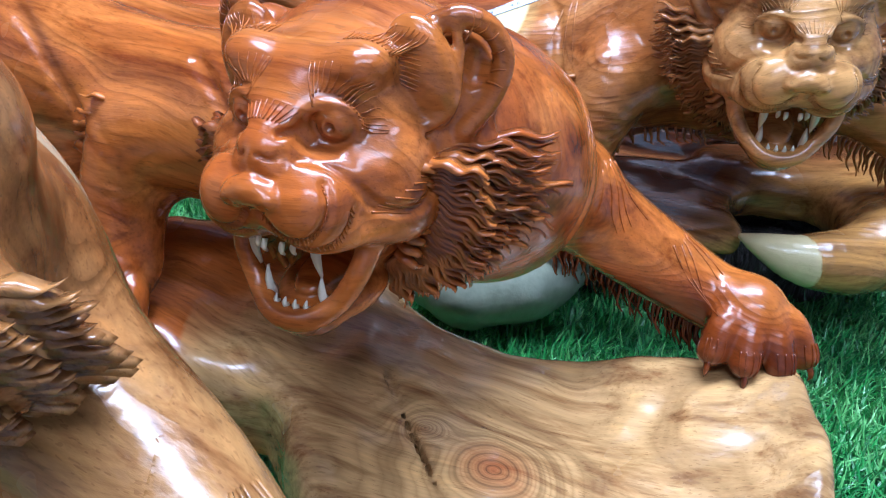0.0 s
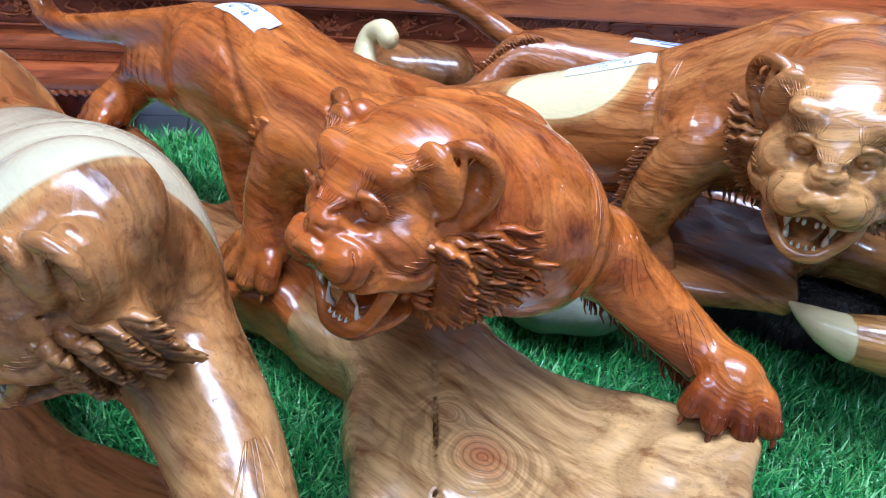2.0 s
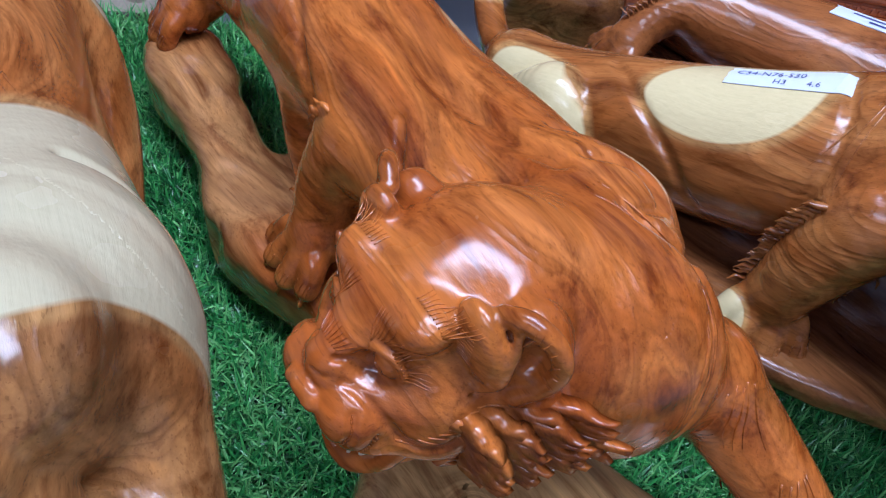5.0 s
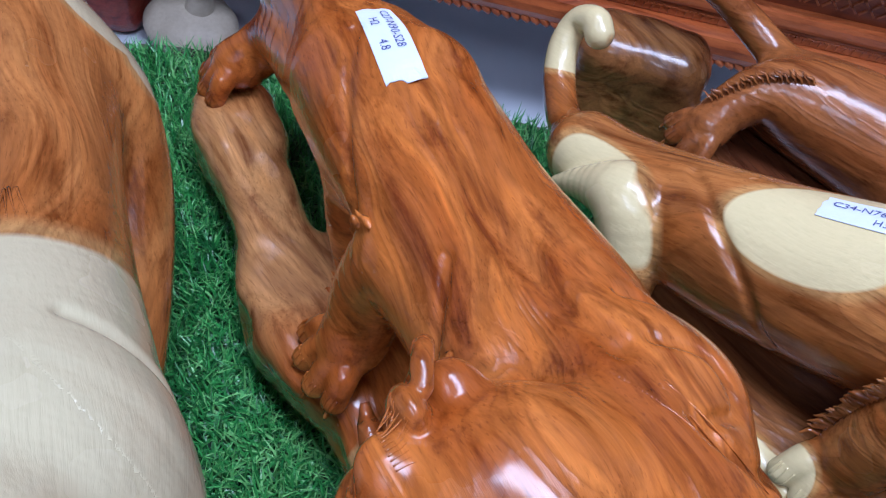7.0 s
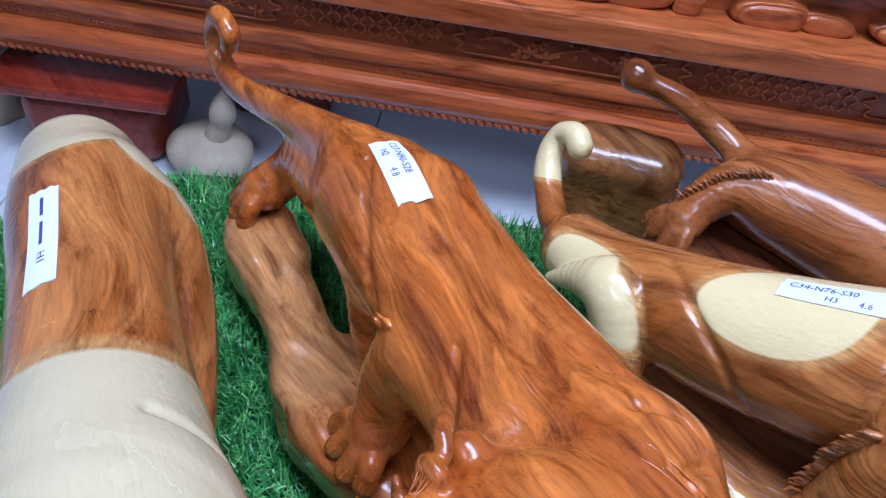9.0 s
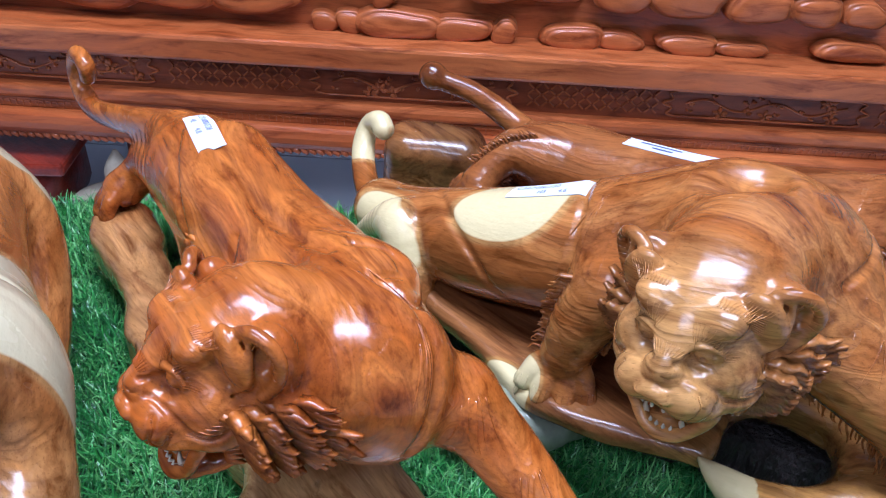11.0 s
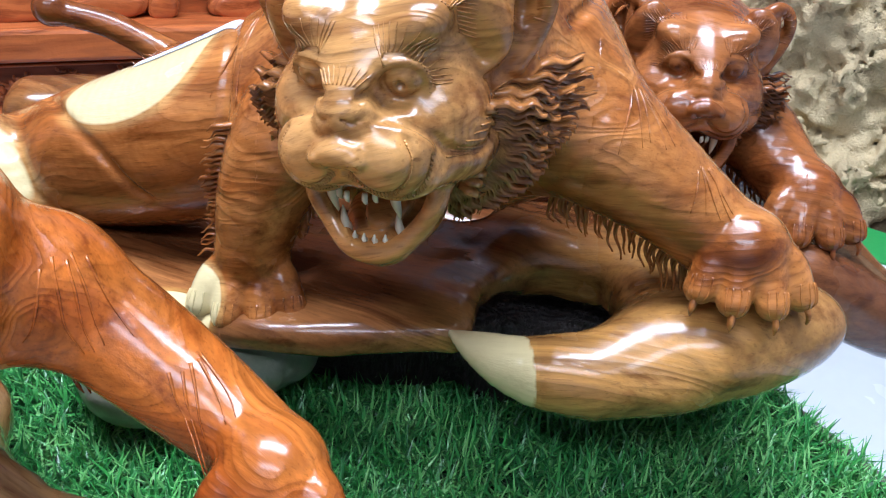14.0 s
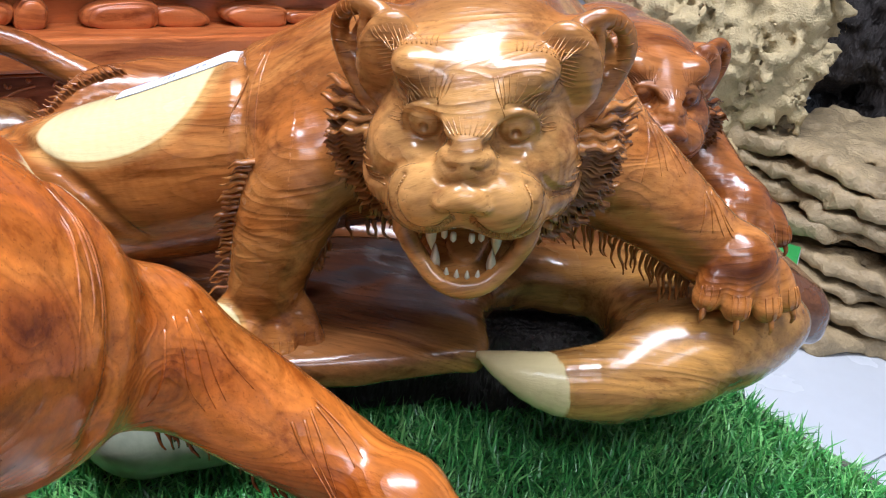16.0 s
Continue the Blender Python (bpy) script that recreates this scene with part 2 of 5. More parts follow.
def lattice_noise(p, seed=0):
    """Smooth value noise, 0 to 1, for an array of points."""
    i = np.floor(p).astype(np.int64)
    f = p - i
    f = f * f * (3 - 2 * f)
    out = np.zeros(p.shape[:-1])
    for dx in (0, 1):
        for dy in (0, 1):
            for dz in (0, 1):
                h = ((i[..., 0] + dx) * 374761393 + (i[..., 1] + dy) * 668265263 + (i[..., 2] + dz) * 1442695041 + seed * 97531) & 0xFFFFFFFF
                h = ((h ^ (h >> 13)) * 1274126177) & 0xFFFFFFFF
                w = (f[..., 0] if dx else 1 - f[..., 0]) * (f[..., 1] if dy else 1 - f[..., 1]) * (f[..., 2] if dz else 1 - f[..., 2])
                out += w * ((h & 0xFFFF) / 65535.0)
    return out


class Clay:
    """A solid modelled from rounded forms that melt into one another, then skinned with quads."""

    def __init__(self, lo, hi, h):
        self.lo, self.h = np.array(lo, dtype=np.float32), h
        self.n = np.ceil((np.array(hi) - np.array(lo)) / h).astype(int) + 1
        self.f = np.full(self.n, 0.2, dtype=np.float32)

    def window(self, lo, hi, pad):
        a = np.clip(np.floor((np.asarray(lo) - pad - self.lo) / self.h).astype(int), 0, self.n - 1)
        b = np.clip(np.ceil((np.asarray(hi) + pad - self.lo) / self.h).astype(int) + 1, 1, self.n)
        if np.any(b <= a):
            return None, None
        s = tuple(slice(i, j) for i, j in zip(a, b))
        ax = [(np.arange(i, j) * self.h + l).astype(np.float32) for i, j, l in zip(a, b, self.lo)]
        return s, np.stack(np.meshgrid(*ax, indexing="ij"), -1)

    def join(self, s, d, k):
        a = self.f[s]
        h = np.maximum(k - np.abs(a - d), 0) / k
        self.f[s] = np.minimum(a, d) - h * h * k * 0.25

    def carve(self, s, d, k):
        a = self.f[s]
        d = -d
        h = np.maximum(k - np.abs(a - d), 0) / k
        self.f[s] = np.maximum(a, d) + h * h * k * 0.25

    def ball(self, c, r, k=0.02, axes=None, cut=False):
        """An ellipsoid with radii r along the axes (columns)."""
        r = np.array([r] * 3 if np.isscalar(r) else r, dtype=np.float32)
        m = r.max()
        s, p = self.window(np.array(c) - m, np.array(c) + m, k + 0.012)
        if s is None:
            return
        q = p - np.array(c, dtype=np.float32)
        if axes is not None:
            q = q @ np.asarray(axes, dtype=np.float32)
        q = q / r
        k0 = np.sqrt(np.einsum("ijkl,ijkl->ijk", q, q))
        q = q / r
        k1 = np.sqrt(np.einsum("ijkl,ijkl->ijk", q, q)) + np.float32(1e-9)
        d = k0 * (k0 - 1) / k1
        (self.carve if cut else self.join)(s, d, k)

    def limb(self, rows, k=0.02, n=4, cut=False, sharp=False):
        """A round bar through rows of x, y, z, radius."""
        q = np.asarray(rows, dtype=float) if sharp else spline(rows, n)
        m = q[:, 3].max()
        s, p = self.window(q[:, :3].min(0) - m, q[:, :3].max(0) + m, k + 0.012)
        if s is None:
            return
        best = np.full(p.shape[:3], 9.0, dtype=np.float32)
        corner = p[0, 0, 0]
        for a, b in zip(q[:-1], q[1:]):
            reach = max(a[3], b[3]) + k + 0.012
            i0 = np.maximum(np.floor((np.minimum(a[:3], b[:3]) - reach - corner) / self.h).astype(int), 0)
            i1 = np.maximum(np.ceil((np.maximum(a[:3], b[:3]) + reach - corner) / self.h).astype(int) + 1, 0)
            w = tuple(slice(x, y) for x, y in zip(i0, i1))
            pw = p[w]
            if pw.size == 0:
                continue
            ab = (b[:3] - a[:3]).astype(np.float32)
            pa = pw - a[:3].astype(np.float32)
            t = np.clip(pa @ ab / np.float32(max(float(ab @ ab), 1e-12)), 0, 1)
            pa -= t[..., None] * ab
            d = np.sqrt(np.einsum("ijkl,ijkl->ijk", pa, pa)) - (np.float32(a[3]) + t * np.float32(b[3] - a[3]))
            best[w] = np.minimum(best[w], d)
        (self.carve if cut else self.join)(s, best, k)

    def block(self, c, half, axes=None, round_=0.01, k=0.01, cut=False):
        """A rounded block."""
        half = np.array(half, dtype=np.float32)
        m = float(np.linalg.norm(half))
        s, p = self.window(np.array(c) - m, np.array(c) + m, k + 0.012)
        if s is None:
            return
        q = p - np.array(c, dtype=np.float32)
        if axes is not None:
            q = q @ np.asarray(axes, dtype=np.float32)
        q = np.abs(q) - half + round_
        d = np.linalg.norm(np.maximum(q, 0), axis=-1) + np.minimum(q.max(-1), 0) - round_
        (self.carve if cut else self.join)(s, d.astype(np.float32), k)

    def plate(self, outline, z0, z1, round_=0.012, k=0.012, lift=None, n=4):
        """A slab with a smooth closed outline of x, y pairs, from z0 to z1; lift(x, y) raises its top and bottom."""
        o = np.asarray(outline, dtype=float)
        o = spline(np.vstack([o, o[:1]]), n)[:-1]
        s, p = self.window((*o.min(0), z0 - 0.06), (*o.max(0), z1 + 0.1), 0.02)
        x, y = p[:, :, 0, 0], p[:, :, 0, 1]
        d2 = np.full(x.shape, 9.0)
        inside = np.zeros(x.shape, dtype=bool)
        for (ax, ay), (bx, by) in zip(o, np.roll(o, -1, 0)):
            ex, ey = bx - ax, by - ay
            t = np.clip(((x - ax) * ex + (y - ay) * ey) / (ex * ex + ey * ey + 1e-12), 0, 1)
            d2 = np.minimum(d2, np.hypot(x - ax - t * ex, y - ay - t * ey))
            cross = (ay > y) != (by > y)
            with np.errstate(divide="ignore", invalid="ignore"):
                inside ^= cross & (x < ex * (y - ay) / (by - ay if by != ay else 1e-9) + ax)
        side = np.where(inside, -d2, d2)[..., None] + round_
        up = lift(x, y)[..., None] if lift else 0.0
        z = p[..., 2] - up
        flat = np.abs(z - (z0 + z1) / 2) - (z1 - z0) / 2 + round_
        side = np.broadcast_to(side, flat.shape)
        d = np.hypot(np.maximum(side, 0), np.maximum(flat, 0)) + np.minimum(np.maximum(side, flat), 0) - round_
        self.join(s, d.astype(np.float32), k)

    def rough(self, amount, scale, seed=0, octaves=2):
        """Uneven surface, within a band round the skin."""
        near = np.abs(self.f) < amount * 2 + 0.02
        idx = np.argwhere(near)
        p = idx * self.h + self.lo
        v = np.zeros(len(p))
        for o in range(octaves):
            v += (lattice_noise(p * scale * 2 ** o, seed + o) - 0.5) / 2 ** o
        self.f[near] += (v * amount).astype(np.float32)

    def groove(self, rows, r, k=0.006):
        """A soft cut along the skin under rows of points."""
        p = touch(self, spline(rows, 5))[0]
        self.limb([(*q, r) for q in p], k, cut=True, sharp=True)

    def skin(self):
        """Vertices, quads and normals of the surface."""
        f = self.f
        f[0], f[-1] = np.maximum(f[0], 0.001), np.maximum(f[-1], 0.001)
        f[:, 0], f[:, -1] = np.maximum(f[:, 0], 0.001), np.maximum(f[:, -1], 0.001)
        f[:, :, 0], f[:, :, -1] = np.maximum(f[:, :, 0], 0.001), np.maximum(f[:, :, -1], 0.001)
        neg = f < 0
        nx, ny, nz = self.n
        count = np.zeros((nx - 1, ny - 1, nz - 1), dtype=np.int8)
        corners = [(i, j, k) for i in (0, 1) for j in (0, 1) for k in (0, 1)]
        for i, j, k in corners:
            count += neg[i:nx - 1 + i, j:ny - 1 + j, k:nz - 1 + k]
        cells = np.argwhere((count > 0) & (count < 8))
        ident = np.full(count.shape, -1, dtype=np.int32)
        ident[tuple(cells.T)] = np.arange(len(cells))
        total, hits = np.zeros((len(cells), 3)), np.zeros(len(cells))
        for a in corners:
            for axis in range(3):
                if a[axis]:
                    continue
                b = list(a)
                b[axis] = 1
                fa = f[tuple((cells + a).T)]
                fb = f[tuple((cells + b).T)]
                m = (fa < 0) != (fb < 0)
                t = np.where(m, fa / np.where(m, fa - fb, 1), 0)
                pos = cells + np.array(a)
                pos = pos.astype(float)
                pos[:, axis] += t
                total[m] += pos[m]
                hits[m] += 1
        v = total / hits[:, None]
        quads = []
        for axis in range(3):
            u, w = (axis + 1) % 3, (axis + 2) % 3
            sl0, sl1 = [slice(1, -1)] * 3, [slice(1, -1)] * 3
            sl0[axis], sl1[axis] = slice(0, -1), slice(1, None)
            change = neg[tuple(sl0)] != neg[tuple(sl1)]
            e = np.argwhere(change)
            shift = np.array([1, 1, 1])
            shift[axis] = 0
            e = e + shift
            du, dw = np.zeros(3, int), np.zeros(3, int)
            du[u], dw[w] = 1, 1
            q = np.stack([ident[tuple((e - du - dw).T)], ident[tuple((e - dw).T)], ident[tuple(e.T)], ident[tuple((e - du).T)]], 1)
            flip = ~neg[tuple(e.T)]
            q[flip] = q[flip][:, ::-1]
            quads.append(q)
        quads = np.vstack(quads)
        for _ in range(2):
            val, g = self.sample(v)
            v = v - np.clip(val, -0.4 * self.h, 0.4 * self.h)[:, None] / self.h * g / np.maximum((g * g).sum(1, keepdims=True), 0.25)
        _, g = self.sample(v)
        g /= np.linalg.norm(g, axis=1, keepdims=True) + 1e-9
        return v * self.h + self.lo, quads, g

    def level(self, p):
        """Field at grid positions."""
        p = np.clip(p, 0, self.n - 1.001)
        i = p.astype(int)
        t = p - i
        out = np.zeros(len(p))
        for a in (0, 1):
            for b in (0, 1):
                for c in (0, 1):
                    w = (t[:, 0] if a else 1 - t[:, 0]) * (t[:, 1] if b else 1 - t[:, 1]) * (t[:, 2] if c else 1 - t[:, 2])
                    out += w * self.f[i[:, 0] + a, i[:, 1] + b, i[:, 2] + c]
        return out

    def sample(self, v):
        """Field and its slope (per unit length) at grid positions."""
        g = np.stack([self.level(v + d) - self.level(v - d) for d in np.eye(3) * 0.8], 1) / (1.6 * self.h)
        return self.level(v), g


def touch(clay, p, up=0.0):
    """The points p moved onto the clay's skin, then up off it; and the normals there."""
    v = (np.asarray(p, dtype=float) - clay.lo) / clay.h
    for _ in range(12):
        val, g = clay.sample(v)
        g /= np.linalg.norm(g, axis=1, keepdims=True) + 1e-9
        v = v - np.clip(val, -0.01, 0.01)[:, None] * g / clay.h
    return v * clay.h + clay.lo + g * up, g


def fine_head(body, head, jaw, ears=(-1, 1), h=0.0017):
    """The head modelled in finer clay that grows out of the body's, which sinks a little below it there."""
    mid, r = head.at(0, 0.010, -0.022), 0.118 * head.s
    fine = Clay(mid - r, mid + r, h)
    ax = [np.arange(k) * h + l for k, l in zip(fine.n, fine.lo)]
    g = np.stack(np.meshgrid(*ax, indexing="ij"), -1).reshape(-1, 3)
    fine.f = body.level((g - body.lo) / body.h).reshape(fine.n).astype(np.float32)
    head.model(fine, jaw, ears)
    head.ball(body, (0, -0.024, 0.008), (0.058, 0.058, 0.047), 0.02)
    head.ball(body, (0, -0.022, -0.034), (0.046, 0.040, 0.040), 0.02)
    s, p = body.window(mid - r + 0.012, mid + r - 0.012, 0.0)
    body.f[s] += 0.006
    return fine


class Carving:
    """One carved figure: skins and loose locks gathered into a single mesh."""

    def __init__(self):
        self.v, self.q, self.n, self.s, self.soft, self.count = [], [], [], [], [], 0

    def take(self, verts, quads, normals=None, slot=0):
        self.v.append(np.asarray(verts))
        self.q.append(np.asarray(quads) + self.count)
        self.n.append(np.zeros((len(verts), 3)) if normals is None else normals)
        self.s.append(np.full(len(quads), slot))
        self.soft.append(np.full(len(quads), normals is not None))
        self.count += len(verts)

    def clay(self, clay, slot=0):
        self.take(*clay.skin(), slot=slot)

    def lock(self, rows, side, width, thick, slot=0, wave=0.0, phase=0.0, turns=1.5, blunt=0.0):
        """A tapering blade through rows of points; side is its broad direction, wave bends it across."""
        c = spline(rows, 4)
        m = len(c)
        side = unit(side)
        v, q = [], []
        for i, p in enumerate(c):
            t = i / (m - 1)
            d = unit(c[min(i + 1, m - 1)] - c[max(i - 1, 0)])
            b = unit(np.cross(d, side))
            w = width * (0.55 + 0.9 * t * (1 - t)) * (1 - (1 - blunt) * t ** 3) + 0.0004
            h = thick * (1 - 0.75 * t)
            o = p + b * wave * math.sin(phase + t * turns * 6.283) * (0.3 + t)
            v += [o - side * w, o + b * h, o + side * w, o - b * h]
        for i in range(m - 1):
            for j in range(4):
                a, e = i * 4 + j, i * 4 + (j + 1) % 4
                q.append((a, e, e + 4, a + 4))
        q.append((m * 4 - 4, m * 4 - 3, m * 4 - 2, m * 4 - 1))
        q.append((3, 2, 1, 0))
        self.take(v, q, None, slot)

    def build(self, name, mats, pale, label, category):
        v = np.vstack(self.v)
        ob = mesh_ob(name, v, np.vstack(self.q).tolist(), mats, smooth=np.concatenate(self.soft), normals=np.vstack(self.n), slots=np.concatenate(self.s), pale=pale(v))
        return tagged(ob, label, category)


def blob(p, c, r, soft=0.25, axes=None):
    """1 inside an ellipsoid, falling to 0 past its edge."""
    q = p - np.array(c)
    if axes is not None:
        q = q @ np.asarray(axes)
    return np.clip((1 + soft - np.linalg.norm(q / np.array(r), axis=1)) / (2 * soft), 0, 1)

# ---- the room ----
X0, X1, Y0, Y1 = -3.2, 3.0, -3.4, 3.0


def structure(name, bm, mat, label, category="structure"):
    return tagged(part(name, bm, mat, None), label, category, kind="structure")


structure("wall_north", box((X0 - 0.1, Y1, FLOOR - 0.1), (X1 + 0.1, Y1 + 0.1, CEIL)), wall_mat, "plain pale grey painted shop wall", "wall")
structure("wall_south", box((X0 - 0.1, Y0 - 0.1, FLOOR - 0.1), (X1 + 0.1, Y0, CEIL)), wall_mat, "plain pale grey painted shop wall", "wall")
structure("wall_west", box((X0 - 0.1, Y0, FLOOR - 0.1), (X0, Y1, CEIL)), wall_mat, "plain pale grey painted shop wall", "wall")
structure("wall_east", box((X1, Y0, FLOOR - 0.1), (X1 + 0.1, Y1, CEIL)), wall_mat, "plain pale grey painted shop wall", "wall")
structure("ceiling", box((X0 - 0.1, Y0 - 0.1, CEIL + 0.004), (X1 + 0.1, Y1 + 0.1, CEIL + 0.1)), ceil_mat, "plain white painted ceiling", "ceiling")
floor = structure("floor", box((X0, Y0, FLOOR - 0.1), (X1, Y1, FLOOR - 0.006)), grout_mat, "pale glazed tile floor with grey joints", "floor")

for px, py, pw, ph, power in PANELS:
    fixture = empty("ceiling_light", "long white ceiling light trough, switched on", "lamp", "ceiling lights")
    part("diffuser", box((px - pw / 2, py - ph / 2, CEIL - 0.022), (px + pw / 2, py + ph / 2, CEIL - 0.018)), lamp_mat, fixture, "glowing white diffuser")
    part("housing", box((px - pw / 2 - 0.03, py - ph / 2 - 0.03, CEIL - 0.016), (px + pw / 2 + 0.03, py + ph / 2 + 0.03, CEIL + 0.002), bevel=0.004), ceil_mat, fixture)

# ---- table and turf ----
TURF = [(-0.83, 0.64), (-0.70, 0.77), (-0.37, 0.95), (-0.05, 1.10), (0.25, 1.16), (0.50, 1.02), (0.612, 0.836), (0.675, 0.739), (0.73, 0.655), (0.76, 0.45), (0.70, -0.25), (-0.75, -0.25), (-0.88, 0.1)]


def prism(outline, z0, z1):
    bm = bmesh.new()
    low = [bm.verts.new((x, y, z0)) for x, y in outline]
    top = [bm.verts.new((x, y, z1)) for x, y in outline]
    bm.faces.new(top)
    bm.faces.new(low[::-1])
    for i in range(len(outline)):
        j = (i + 1) % len(outline)
        bm.faces.new((low[i], low[j], top[j], top[i]))
    bmesh.ops.recalc_face_normals(bm, faces=bm.faces)
    return bm


def shrink(outline, d):
    cx, cy = -0.05, 0.45
    return [(x + (cx - x) * d, y + (cy - y) * d) for x, y in outline]


table = empty("display_table", "low black display table under a sheet of artificial turf", "table")
part("tabletop", prism(shrink(TURF, 0.05), -0.06, -0.027), table_mat, table)
for lx, ly in ((-0.62, 0.0), (0.55, 0.0), (-0.6, 0.6), (0.45, 0.7)):
    part("leg", box((lx - 0.03, ly - 0.03, FLOOR), (lx + 0.03, ly + 0.03, -0.06)), table_mat, table)
turf = empty("turf_mat", "green artificial grass mat with a black webbing edge", "turf")
part("backing", prism(shrink(TURF, 0.012), -0.026, -0.019), backing_mat, turf)
edge = spline(np.array(TURF + TURF[:1]), 6)[:-1]
bm = bmesh.new()
ring = []
for (x, y) in edge:
    cx, cy = -0.05 - x, 0.45 - y
    l = math.hypot(cx, cy)
    cx, cy = cx / l, cy / l
    ring.append([bm.verts.new((x + cx * a, y + cy * a, z)) for a, z in ((0.026, -0.014), (0.026, -0.018), (0.0, -0.024), (-0.006, -0.034), (-0.004, -0.038), (0.002, -0.020))])
for i in range(len(ring)):
    a, b = ring[i], ring[(i + 1) % len(ring)]
    for j in range(6):
        bm.faces.new((a[j], b[j], b[(j + 1) % 6], a[(j + 1) % 6]))
bmesh.ops.recalc_face_normals(bm, faces=bm.faces)
part("webbing", bm, web_mat, turf, "olive and black woven edging", smooth=True)


def inside_turf(x, y):
    o = shrink(TURF, 0.025)
    hit = np.zeros(x.shape, dtype=bool)
    for (ax, ay), (bx, by) in zip(o, o[1:] + o[:1]):
        c = (ay > y) != (by > y)
        hit ^= c & (x < (bx - ax) * (y - ay) / ((by - ay) or 1e-9) + ax)
    return hit


def grass(name, x0, x1, y0, y1, per_m2, seed):
    """Curved blades of artificial grass in one mesh."""
    rng = np.random.default_rng(seed)
    n = int((x1 - x0) * (y1 - y0) * per_m2)
    x, y = rng.uniform(x0, x1, n), rng.uniform(y0, y1, n)
    keep = inside_turf(x, y)
    x, y = x[keep], y[keep]
    n = len(x)
    yaw = rng.uniform(0, 6.283, n)
    length = rng.uniform(0.018, 0.036, n)
    lean = rng.uniform(0.2, 1.35, n)
    w = rng.uniform(0.0007, 0.0014, n)
    dx, dy = np.cos(yaw), np.sin(yaw)
    tw = yaw + 1.571 + rng.uniform(-0.5, 0.5, n)
    sx, sy = np.cos(tw), np.sin(tw)
    rows = []
    for t, ww in ((0, 1.0), (0.5, 0.95), (1.0, 0.15)):
        a = lean * (0.5 + 0.6 * t)
        px, py, pz = x + dx * np.sin(a) * length * t, y + dy * np.sin(a) * length * t, -0.019 + np.cos(a) * length * t
        for sgn in (-1, 1):
            rows.append(np.stack([px + sgn * sx * w * ww, py + sgn * sy * w * ww, pz], 1))
    v = np.stack(rows, 1).reshape(-1, 3)
    base = np.arange(n)[:, None] * 6
    f = np.stack([base + [0, 1, 3, 2], base + [2, 3, 5, 4]], 1).reshape(-1, 4)
    me = bpy.data.meshes.new(name)
    me.vertices.add(len(v))
    me.vertices.foreach_set("co", (v * K).ravel())
    me.loops.add(len(f) * 4)
    me.loops.foreach_set("vertex_index", f.ravel().astype(np.int32))
    me.polygons.add(len(f))
    me.polygons.foreach_set("loop_start", np.arange(len(f), dtype=np.int32) * 4)
    me.materials.append(grass_mat)
    me.update(calc_edges=True)
    return tagged(new(name, me), "short glossy green artificial grass blades", "grass", kind="stuff")


# ---- the carved tigers ----


